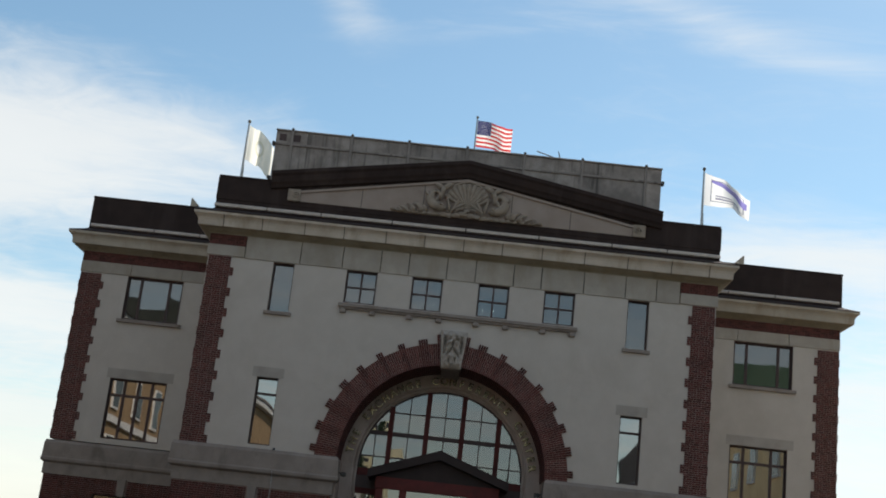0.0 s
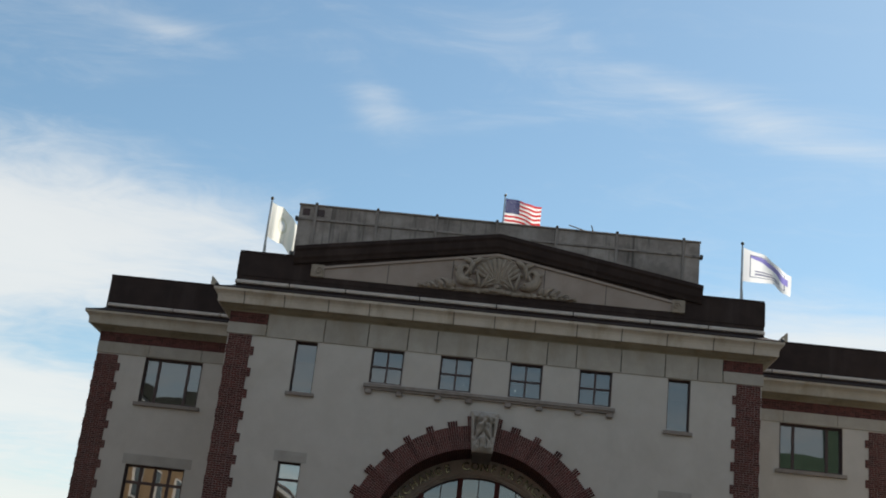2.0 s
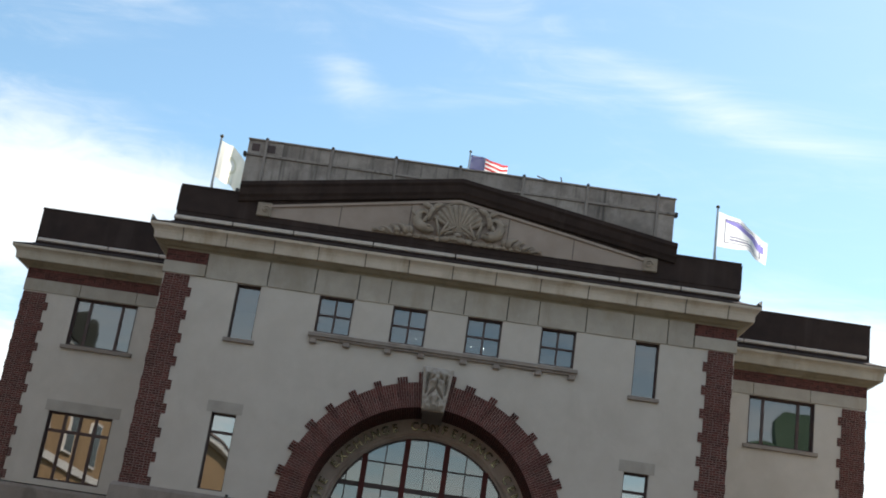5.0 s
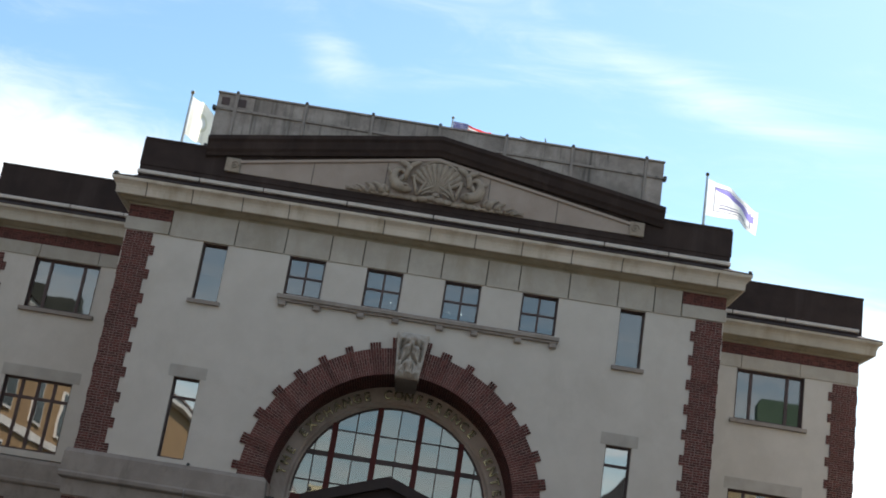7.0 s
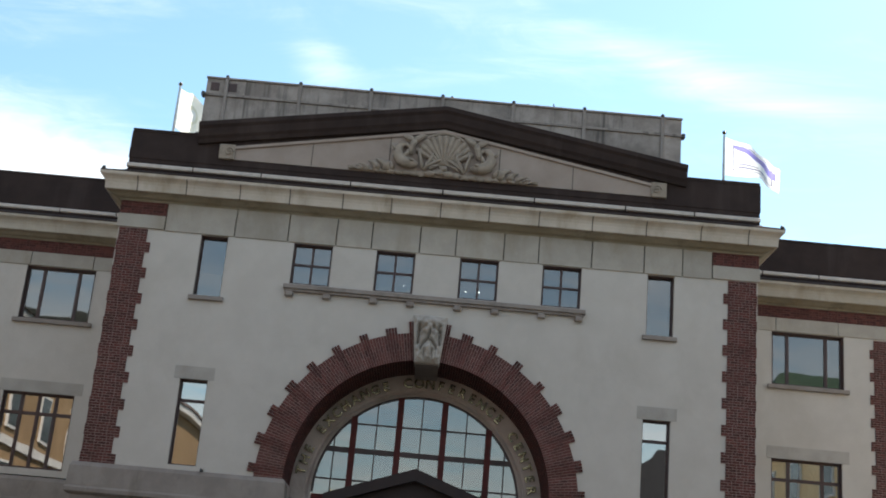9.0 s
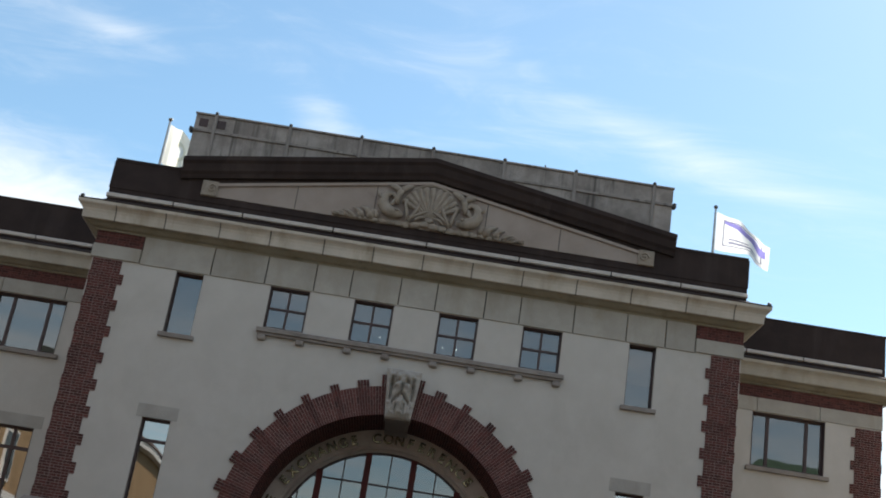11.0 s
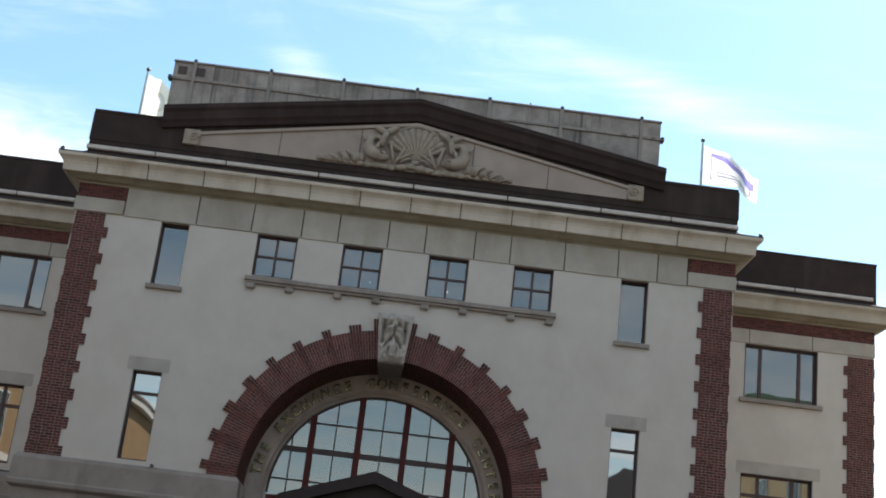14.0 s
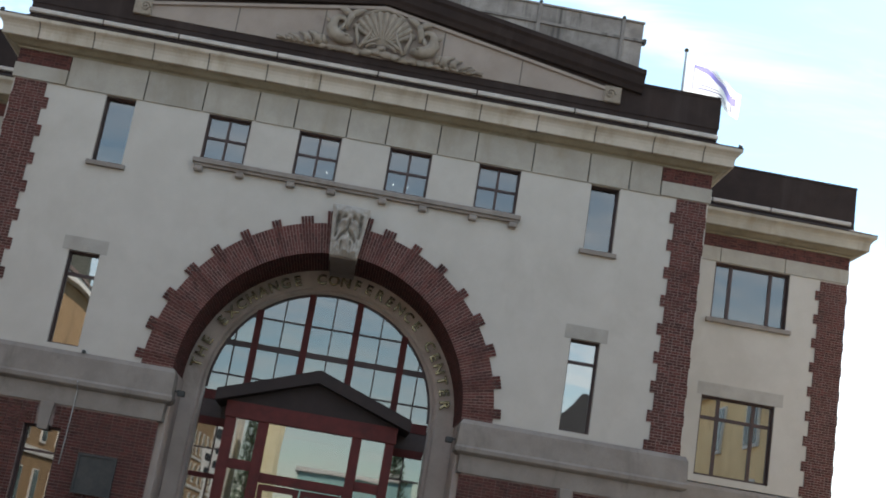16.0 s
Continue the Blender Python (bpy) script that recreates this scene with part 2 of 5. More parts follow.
SPRUCE = surface("clipped_green", (0.035, 0.06, 0.03), (0.07, 0.11, 0.055), 0.9, 1.2, 9.0, 0.6)


def glass(name, share, tint, warp):
    """Old window glass: part mirror, part clear, slightly wavy."""
    m = bpy.data.materials.new(name)
    m.use_nodes = True
    k = Nodes(m.node_tree)
    place = k.add("ShaderNodeNewGeometry").outputs["Position"]
    wave = k.add("ShaderNodeBump", {"Strength": warp, "Distance": 0.05, "Height": k.noise(place, 0.9, 1.0, 0.4)}).outputs[0]
    clear = k.add("ShaderNodeBsdfTransparent", {0: (*tint, 1)})
    gloss = k.add("ShaderNodeBsdfGlossy", {"Color": (0.98, 0.94, 0.91, 1), "Roughness": 0.012, "Normal": wave})
    fres = k.add("ShaderNodeFresnel", {"IOR": 1.5})
    fac = k.math("ADD", k.math("MULTIPLY", fres.outputs[0], 0.8), share, clamp=True)
    out = k.add("ShaderNodeMixShader", {0: fac, 1: clear.outputs[0], 2: gloss.outputs[0]})
    k.add("ShaderNodeOutputMaterial", {0: out.outputs[0]})
    return m


GLASS = glass("window_glass", 0.13, (0.30, 0.33, 0.34), 0.05)
GLASS_ARCH = glass("arch_glass", 0.135, (0.30, 0.33, 0.34), 0.04)
GLASS_LOW = glass("lower_window_glass", 0.30, (0.30, 0.31, 0.30), 0.04)
# mirror share raised past plain glass, so the golden wall reflects brighter
GLASS_WING = glass("boosted_wing_glass", 0.52, (0.30, 0.31, 0.30), 0.03)
GLASS_PORCH = glass("porch_glass", 0.15, (0.30, 0.31, 0.30), 0.015)
RING = surface("pale_arch_stone", (0.444, 0.358, 0.308), (0.543, 0.442, 0.384), 0.85, 1.6, 50.0, 0.2, (0.331, 0.251, 0.200), 0.9, 0.3)
COPPER = surface("green_grey_roof", (0.036, 0.037, 0.033), (0.060, 0.056, 0.051), 0.8, 0.4, 12.0, 0.2)
SEA_GLASS = surface("sea_green_glazing", (0.30, 0.50, 0.48), (0.42, 0.62, 0.58), 0.3, 0.2, 4.0, 0.0)


def cloth(name, build):
    m = bpy.data.materials.new(name)
    m.use_nodes = True
    k = Nodes(m.node_tree)
    uv = k.add("ShaderNodeSeparateXYZ", {0: k.add("ShaderNodeUVMap").outputs[0]})
    col = build(k, uv.outputs[0], uv.outputs[1])
    weave = k.noise(k.add("ShaderNodeNewGeometry").outputs["Position"], 9.0, 4.0)
    col = k.mix(k.math("MULTIPLY", weave, 0.08), col, (0.5, 0.5, 0.5, 1))
    d = k.add("ShaderNodeBsdfDiffuse", {0: col})
    t = k.add("ShaderNodeBsdfTranslucent", {0: col})
    out = k.add("ShaderNodeMixShader", {0: 0.8, 1: d.outputs[0], 2: t.outputs[0]})
    k.add("ShaderNodeOutputMaterial", {0: out.outputs[0]})
    return m


def stripes(k, u, v):
    red = k.math("LESS_THAN", k.math("MODULO", k.math("MULTIPLY", v, 13.0), 2.0), 1.0)
    col = k.mix(red, (0.90, 0.88, 0.84, 1), (0.62, 0.04, 0.04, 1))
    canton = k.math("MULTIPLY", k.math("LESS_THAN", u, 0.4), k.math("GREATER_THAN", v, 0.4615))
    gu, gv = k.math("SUBTRACT", k.math("FRACT", k.math("MULTIPLY", u, 22.0)), 0.5), k.math("SUBTRACT", k.math("FRACT", k.math("MULTIPLY", v, 15.0)), 0.5)
    star = k.math("LESS_THAN", k.math("ADD", k.math("MULTIPLY", gu, gu), k.math("MULTIPLY", gv, gv)), 0.03)
    return k.mix(canton, col, k.mix(star, (0.02, 0.025, 0.11, 1), (0.7, 0.7, 0.72, 1)))


def window_of(k, u, v, u0, u1, v0, v1):
    a = k.math("MULTIPLY", k.math("GREATER_THAN", u, u0), k.math("LESS_THAN", u, u1))
    b = k.math("MULTIPLY", k.math("GREATER_THAN", v, v0), k.math("LESS_THAN", v, v1))
    return k.math("MULTIPLY", a, b)


def harbour(k, u, v):
    """White cloth with a violet-blue wedge in an outlined box and grey bars."""
    line = k.math("SUBTRACT", window_of(k, u, v, 0.14, 0.90, 0.16, 0.88), window_of(k, u, v, 0.158, 0.882, 0.185, 0.855))
    col = k.mix(line, (0.90, 0.90, 0.88, 1), (0.16, 0.16, 0.24, 1))
    mid = k.math("SUBTRACT", v, k.math("MULTIPLY_ADD", u, -0.30, 0.88))
    wide = k.math("MULTIPLY_ADD", u, 0.15, 0.02)
    swoosh = k.math("MULTIPLY", window_of(k, u, v, 0.158, 0.95, 0.185, 0.855), k.math("LESS_THAN", k.math("ABSOLUTE", mid), wide))
    col = k.mix(swoosh, col, (0.27, 0.24, 0.58, 1))
    for u0, u1, v0, v1 in ((0.24, 0.78, 0.24, 0.30), (0.24, 0.60, 0.34, 0.385), (0.55, 0.82, 0.66, 0.71)):
        col = k.mix(window_of(k, u, v, u0, u1, v0, v1), col, (0.26, 0.26, 0.34, 1))
    return col


def emblem(k, u, v):
    """White cloth with a pale gold and green badge."""
    du, dv = k.math("SUBTRACT", u, 0.52), k.math("MULTIPLY", k.math("SUBTRACT", v, 0.5), 0.75)
    r = k.math("ADD", k.math("MULTIPLY", du, du), k.math("MULTIPLY", dv, dv))
    col = k.mix(k.math("LESS_THAN", r, 0.03), (0.90, 0.88, 0.78, 1), (0.70, 0.69, 0.56, 1))
    return k.mix(k.math("LESS_THAN", r, 0.012), col, (0.78, 0.79, 0.76, 1))


FLAG_STRIPED, FLAG_HARBOUR, FLAG_EMBLEM = cloth("striped_flag_cloth", stripes), cloth("white_blue_flag_cloth", harbour), cloth("white_badge_flag_cloth", emblem)
BULB = bpy.data.materials.new("lit_bulb")
BULB.use_nodes = True
k = Nodes(BULB.node_tree)
k.add("ShaderNodeOutputMaterial", {0: k.add("ShaderNodeEmission", {0: (1.0, 0.93, 0.8, 1), 1: 22.0}).outputs[0]})


# ---- building blocks ----
def thing(name, label="", category="", group="", kind="", at=(0, 0, 0)):
    ob = new(name)
    ob.location = at
    ob.empty_display_size = 0.2
    return tagged(ob, label, category, group, kind)


def mesh_of(name, bm, material):
    me = bpy.data.meshes.new(name)
    bmesh.ops.recalc_face_normals(bm, faces=bm.faces)
    bm.to_mesh(me)
    bm.free()
    me.materials.append(material)
    return me


def part(name, bm, material, parent=None, label="", kind="", smooth=False):
    me = mesh_of(name, bm, material)
    if smooth:
        me.polygons.foreach_set("use_smooth", [True] * len(me.polygons))
    ob = new(name, me)
    ob.parent = parent
    return tagged(ob, label, kind=kind)


def cuboid(bm, x0, x1, y0, y1, z0, z1):
    v = [bm.verts.new((x, y, z)) for z in (z0, z1) for y in (y0, y1) for x in (x0, x1)]
    for f in ((0, 1, 5, 4), (1, 3, 7, 5), (3, 2, 6, 7), (2, 0, 4, 6), (4, 5, 7, 6), (2, 3, 1, 0)):
        bm.faces.new([v[i] for i in f])
    return v


def block(*boxes, bevel=0.0):
    bm = bmesh.new()
    for b in boxes:
        cuboid(bm, *b)
    if bevel:
        bmesh.ops.bevel(bm, geom=bm.edges[:], offset=bevel, segments=1, affect="EDGES", clamp_overlap=True)
    return bm


def sheet(quads, y0, y1):
    """A wall of thickness y0..y1 from quads given as four (x, z) corners."""
    bm, verts, used = bmesh.new(), {}, {}

    def vert(p, y):
        key = (round(p[0], 4), round(p[1], 4), y)
        if key not in verts:
            verts[key] = bm.verts.new((p[0], y, p[1]))
        return verts[key]

    for q in quads:
        for y in (y0, y1):
            bm.faces.new([vert(p, y) for p in q])
        for a, b in zip(q, q[1:] + q[:1]):
            key = frozenset(((round(a[0], 4), round(a[1], 4)), (round(b[0], 4), round(b[1], 4))))
            used.setdefault(key, []).append((a, b))
    for pair in used.values():
        if len(pair) == 1:
            a, b = pair[0]
            bm.faces.new([vert(a, y0), vert(b, y0), vert(b, y1), vert(a, y1)])
    return bm


def grid_quads(xs, zs, holes):
    xs, zs = sorted({round(v, 4) for v in xs}), sorted({round(v, 4) for v in zs})
    out = []
    for x0, x1 in zip(xs, xs[1:]):
        for z0, z1 in zip(zs, zs[1:]):
            cx, cz = (x0 + x1) / 2, (z0 + z1) / 2
            if not any(h[0] < cx < h[1] and h[2] < cz < h[3] for h in holes):
                out.append([(x0, z0), (x1, z0), (x1, z1), (x0, z1)])
    return out


def sweep(path, profile, closed_ends=True):
    """Sweeps a profile of (outward, z) along a plan path of (x, y); outward is to the right of the way along it. Mitred corners."""
    bm, rings = bmesh.new(), []
    pts = [Vector(p) for p in path]
    for i, p in enumerate(pts):
        d0 = (p - pts[i - 1]).normalized() if i else None
        d1 = (pts[i + 1] - p).normalized() if i + 1 < len(pts) else None
        n0, n1 = (Vector((d.y, -d.x)) if d else None for d in (d0, d1))
        if n0 and n1:
            m = (n0 + n1).normalized()
            m = m / max(m.dot(n0), 0.2)
        else:
            m = n0 or n1
        rings.append([bm.verts.new((p.x + m.x * o, p.y + m.y * o, z)) for o, z in profile])
    k = len(profile)
    for a, b in zip(rings, rings[1:]):
        for j in range(k):
            bm.faces.new([a[j], a[(j + 1) % k], b[(j + 1) % k], b[j]])
    if closed_ends:
        bm.faces.new(rings[0])
        bm.faces.new(rings[-1][::-1])
    return bm


def tube(bm, pts, radii, sides=7, squash=1.0):
    """A rounded, tapered rod along points; squash flattens it along y."""
    rings = []
    pts = [Vector(p) for p in pts]
    for i, p in enumerate(pts):
        d = (pts[min(i + 1, len(pts) - 1)] - pts[max(i - 1, 0)]).normalized()
        side = d.cross(Vector((0, 1, 0)))
        side = side.normalized() if side.length > 0.01 else Vector((1, 0, 0))
        over = d.cross(side).normalized()
        ring = []
        for j in range(sides):
            t = 2 * math.pi * j / sides
            o = side * math.cos(t) * radii[i] + over * math.sin(t) * radii[i]
            o.y *= squash
            ring.append(bm.verts.new(p + o))
        rings.append(ring)
    for a, b in zip(rings, rings[1:]):
        for j in range(sides):
            bm.faces.new([a[j], a[(j + 1) % sides], b[(j + 1) % sides], b[j]])
    bm.faces.new(rings[0][::-1])
    bm.faces.new(rings[-1])


def blob(bm, at, size, seed=0):
    m = Matrix.Translation(at) @ Matrix.Diagonal((*size, 1))
    got = bmesh.ops.create_icosphere(bm, subdivisions=2, radius=1.0, matrix=m)
    for v in got["verts"]:
        v.co += noise.noise_vector(v.co * 9.0 + Vector((seed, seed * 2, 0))) * 0.75 * min(size)


def ring_piece(bm, r0, r1, a0, a1, y0, y1, c, steps=1):
    """A curved block between radii and angles (radians) round c = (x, z)."""
    prev = None
    for i in range(steps + 1):
        a = a0 + (a1 - a0) * i / steps
        row = [bm.verts.new((c[0] + r * math.cos(a), y, c[1] + r * math.sin(a))) for r, y in ((r0, y0), (r1, y0), (r1, y1), (r0, y1))]
        if prev:
            for j in range(4):
                bm.faces.new([prev[j], prev[(j + 1) % 4], row[(j + 1) % 4], row[j]])
        else:
            bm.faces.new(row[::-1])
        prev = row
    bm.faces.new(prev)


# ---- ground ----
bm = bmesh.new()
bmesh.ops.create_grid(bm, x_segments=8, y_segments=8, size=1500)
ground = part("ground", bm, PAVING, None, "worn grey concrete paving of the pier", kind="structure")

# ---- the exchange building ----
X, WING_X, WING_Y, SPRING, TOP = 8.8, 14.65, 5.09, 4.87, 11.30
ARCH, R_IN, R_OUT, R_TOOTH = (-0.045, 4.86), 3.45, 4.21, 4.39
SMALL = [(-3.95, -2.88), (-1.68, -0.61), (0.61, 1.68), (2.88, 3.95)]
house = thing("exchange_building", "three-storey plaster and red-brick exchange hall with arched entrance", "building")

holes = [(a, b, 10.12, 11.27) for a, b in SMALL]
for s in (-1, 1):
    lo, hi = sorted((s * 5.76, s * 6.50))
    holes += [(lo, hi, 9.55, 11.27), (lo, hi, 5.02, 7.28)]
arc_x = [3.55 * math.cos(math.pi * i / 36) for i in range(37)]
xs = [-X + 0.02, X - 0.02] + arc_x + [v for h in holes for v in h[:2]]
zs = [SPRING, 8.6, TOP] + [v for h in holes for v in h[2:]]
quads = grid_quads(xs, zs, holes + [(-3.55, 3.55, 0, 8.6)])
cuts = sorted({round(v, 4) for v in xs if abs(v) <= 3.5501})
for x0, x1 in zip(cuts, cuts[1:]):
    z0, z1 = (SPRING + math.sqrt(max(0.0, 3.55**2 - v * v)) for v in (x0, x1))
    quads.append([(x0, z0), (x1, z1), (x1, 8.6), (x0, 8.6)])
part("wall", sheet(quads, 0.0, 0.40), PLASTER, house, "pale off-white rendered plaster wall")
for s in (-1, 1):
    wide_end = 12.90 if s > 0 else 12.80
    wing_holes = [tuple(sorted((s * 10.63, s * e))) + z for e, z in ((wide_end, (9.62, 11.32)), (12.80, (5.07, 7.35)))]
    lo, hi = sorted((s * (X - 0.1), s * (WING_X - 0.02)))
    q = grid_quads([lo, hi] + [v for h in wing_holes for v in h[:2]], [SPRING, TOP + 0.04] + [v for h in wing_holes for v in h[2:]], wing_holes)
    part("wall", sheet(q, WING_Y, WING_Y + 0.40), PLASTER, house, "pale off-white rendered plaster wall")
    # returns of the centre block and of the wing
    part("wall", block((min(s * 8.40, s * (X - 0.02)), max(s * 8.40, s * (X - 0.02)), 0.4, WING_Y, 0.0, 13.0)), PLASTER, house, "pale rendered return wall")
    part("wall", block((min(s * 14.22, s * (WING_X - 0.02)), max(s * 14.22, s * (WING_X - 0.02)), WING_Y + 0.4, 22.0, 0.0, 13.0)), PLASTER, house, "pale rendered return wall")

# inside: floors, back wall, flat roof
part("floor_slab", block((-8.4, 8.4, 2.6, 9.0, 4.55, 4.75), (-8.4, -3.6, 0.45, 2.6, 4.55, 4.75), (3.6, 8.4, 0.45, 2.6, 4.55, 4.75)), INTERIOR, house)
part("floor_slab", block((-8.4, 8.4, 0.45, 9.0, 8.85, 9.1)), INTERIOR, house)
part("partition", block((-14.2, 14.2, 9.0, 9.2, 0.0, 12.6)), INTERIOR, house)
for s in (-1, 1):
    for z in (4.5, 8.75):
        part("floor_slab", block((min(s * 8.8, s * 14.2), max(s * 8.8, s * 14.2), 5.5, 9.0, z, z + 0.2)), INTERIOR, house)
part("roof", block((-8.7, 8.7, 0.35, 22.0, 12.6, 12.9), (-14.5, -8.7, 5.4, 22.0, 12.6, 12.9), (8.7, 14.5, 5.4, 22.0, 12.6, 12.9)), ROOFING, house, "flat dark roof")
part("wall", block((-14.6, 14.6, 21.8, 22.2, 0.0, 13.0)), PLASTER, house, "plain back wall")

# frieze: stone blocks between brick end panels
FRIEZE_JOINTS = [-7.52, -5.60, -4.14, -2.82, -1.85, -0.53, 0.46, 1.78, 2.74, 4.20, 5.64, 6.70, 7.52]
frieze = part("frieze", block((-8.75, 8.75, 0.05, 0.40, TOP, 12.20)), DARK_JOINT, house, "grey cast stone frieze of large blocks")
for a, b in zip(FRIEZE_JOINTS, FRIEZE_JOINTS[1:]):
    part("stone_block", block((a + 0.014, b - 0.014, -0.035, 0.06, TOP - 0.02, 12.10), bevel=0.008), FRIEZE, frieze)
for s in (-1, 1):
    lo, hi = sorted((s * 7.53, s * (X + 0.03)))
    part("stone_block", block((lo, hi, -0.06, 0.5, TOP, 11.68), bevel=0.01), FRIEZE, frieze)
    lo, hi = sorted((s * (X - 0.02), s * (WING_X + 0.03)))
    wing_frieze = part("frieze", block((lo, hi, WING_Y + 0.03, WING_Y + 0.4, TOP + 0.04, 12.30)), DARK_JOINT, house, "grey stone band under a brick band")
    for i in range(3):
        a, b = lo + (hi - lo) * i / 3, lo + (hi - lo) * (i + 1) / 3
        part("stone_block", block((a + 0.009, b - 0.009, WING_Y - 0.035, WING_Y + 0.05, TOP + 0.03, 11.76), bevel=0.008), FRIEZE, wing_frieze)

# cornice, gutter, flashing and parapet follow the plan of the front
FRONT = [(-X, WING_Y), (-X, 0.0), (X, 0.0), (X, WING_Y)]
WEST, EAST = [(-WING_X, 21.9), (-WING_X, WING_Y), (-X - 0.02, WING_Y)], [(X + 0.02, WING_Y), (WING_X, WING_Y), (WING_X, 21.9)]


def crown(path, lift, name, material, below):
    bed = [(-0.05, 12.06), (0.05, 12.06), (0.07, 12.10), (0.18, 12.13), (0.32, 12.19), (0.42, 12.22), (0.42, 12.27), (-0.05, 12.27)]
    corona = [(-0.05, 12.24), (0.485, 12.24), (0.49, 12.33), (0.50, 12.42), (0.53, 12.50), (0.585, 12.56), (0.645, 12.60), (0.668, 12.63), (0.672, 12.70), (-0.05, 12.72)]
    gutter = [(-0.05, 12.70), (0.655, 12.70), (0.672, 12.71), (0.672, 12.735), (0.58, 12.76), (0.10, 12.92), (-0.05, 13.03)]
    flash = [(-0.05, 13.03), (0.085, 13.025), (0.115, 13.05), (0.115, 13.125), (0.07, 13.16), (-0.05, 13.16)]
    up = lambda prof: [(o * (0.86 if o > 0.2 else 1.0), z + lift) for o, z in prof]
    c = part("cornice", sweep(path, up(corona)), material, house, "buff-stained stone " + name + " cornice")
    c.data.polygons.foreach_set("use_smooth", [False] * len(c.data.polygons))
    part("bed_moulding", sweep(path, up(bed)), below, c, "dark ochre sloping bed moulding")
    part("gutter", sweep(path, up(gutter)), SLATE, c, "black gutter lip")
    return c, up(flash)


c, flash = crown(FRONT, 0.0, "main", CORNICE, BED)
for s in (-1, 1):
    bm = bmesh.new()
    tube(bm, [(s * (X + 0.51), -0.51, 12.70), (s * (X + 0.51), -0.51, 12.79), (s * (X + 0.48), -0.49, 12.83)], [0.05, 0.06, 0.03], 8)
    part("clamp", bm, IRON, c, "small dark clamp on the cornice corner")
# flashing lengths with clips between
for a, b in zip([-8.84, -6.99, -5.09, -2.60, -0.03, 2.52, 5.06, 6.98], [-6.99, -5.09, -2.60, -0.03, 2.52, 5.06, 6.98, 8.84]):
    part("flashing", sweep([(a + 0.02, 0.0), (b - 0.02, 0.0)], flash), FLASHING, c, "pale grey lead strip")
# dark strips over the cornice draw the shade in its open joints
for x in (-8.34, -7.0, -5.53, -4.17, -2.72, -1.39, -0.04, 1.29, 2.66, 4.12, 5.6, 7.1, 8.4):
    part("joint", sweep([(x - 0.015, 0.0), (x + 0.015, 0.0)], [(0.25, 12.238), (0.420, 12.238), (0.424, 12.33), (0.433, 12.42), (0.459, 12.50), (0.506, 12.56), (0.558, 12.60), (0.567, 12.628), (0.25, 12.63)]), DARK_JOINT, c, "dark open joint")
for path, s in ((WEST, -1), (EAST, 1)):
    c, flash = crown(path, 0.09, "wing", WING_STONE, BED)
    for a, b in ((8.85, 10.3), (10.3, 12.1), (12.1, 14.6)):
        lo, hi = sorted((s * a, s * b))
        part("flashing", sweep([(lo + 0.02, WING_Y), (hi - 0.02, WING_Y)], flash), FLASHING, c, "pale grey lead strip")
    # upturned end of the parapet's flashing
    bm = bmesh.new()
    foot = [bm.verts.new((s * x, y, 14.35)) for x, y in ((10.48, 5.02), (10.86, 5.02), (10.86, 5.10), (10.48, 5.10))]
    tip = [bm.verts.new((s * x, y, z)) for x, y, z in ((10.80, 5.03, 14.67), (10.86, 5.03, 14.70), (10.86, 5.06, 14.70), (10.80, 5.06, 14.67))]
    for j in range(4):
        bm.faces.new([foot[j], foot[(j + 1) % 4], tip[(j + 1) % 4], tip[j]])
    bm.faces.new(foot[::-1]), bm.faces.new(tip)
    part("flashing_end", bm, WING_STONE, c, "pointed upturned flashing end")

part("parapet", sweep([(-8.76, 8.0), (-8.76, 0.0), (8.77, 0.0), (8.77, 8.0)], [(-0.35, 12.9), (0.04, 12.9), (0.04, 13.3), (0.06, 13.32), (0.06, 14.12), (-0.35, 14.12)]), SLATE, house, "blackened parapet")
for path in ([(-8.72, 8.0), (-8.72, 0.0), (-6.8, 0.0)], [(6.6, 0.0), (8.72, 0.0), (8.72, 8.0)]):
    part("coping", sweep(path, [(-0.36, 14.10), (0.075, 14.10), (0.085, 14.185), (-0.36, 14.19)]), SLATE, house, "thin blackened coping")
for s in (-1, 1):
    path = [(-14.6, 21.9), (-14.6, WING_Y), (-8.9, WING_Y)] if s < 0 else [(8.9, WING_Y), (14.65, WING_Y), (14.65, 21.9)]
    part("parapet", sweep(path, [(-0.35, 12.95), (0.05, 12.95), (0.05, 14.28), (0.065, 14.285), (0.065, 14.36), (-0.35, 14.36)]), SLATE, house, "blackened wing parapet with a thin coping")

# pediment
PX, APEX = -0.12, 15.56
ped = part("pediment", sheet([[(-6.9, 13.30), (PX, 13.30), (PX, 15.0), (-6.9, 14.05)], [(PX, 13.30), (6.7, 13.30), (6.7, 14.05), (PX, 15.0)]], -0.05, 0.3), SLATE, house, "blackened low gable")
for s, end in ((-1, -6.95), (1, 6.72)):
    bm = bmesh.new()
    prof = [(-0.02, -0.58), (-0.16, -0.58), (-0.20, -0.48), (-0.26, -0.40), (-0.30, -0.20), (-0.36, -0.12), (-0.36, 0.0), (0.45, 0.0)]
    rows = [[bm.verts.new((x, y, z + d)) for y, d in prof] for x, z in ((end, 14.44), (PX, APEX))]
    for j in range(len(prof)):
        bm.faces.new([rows[0][j], rows[0][(j + 1) % len(prof)], rows[1][(j + 1) % len(prof)], rows[1][j]])
    bm.faces.new(rows[0])
    part("raking_cornice", bm, SLATE, ped, "blackened sloping cornice")
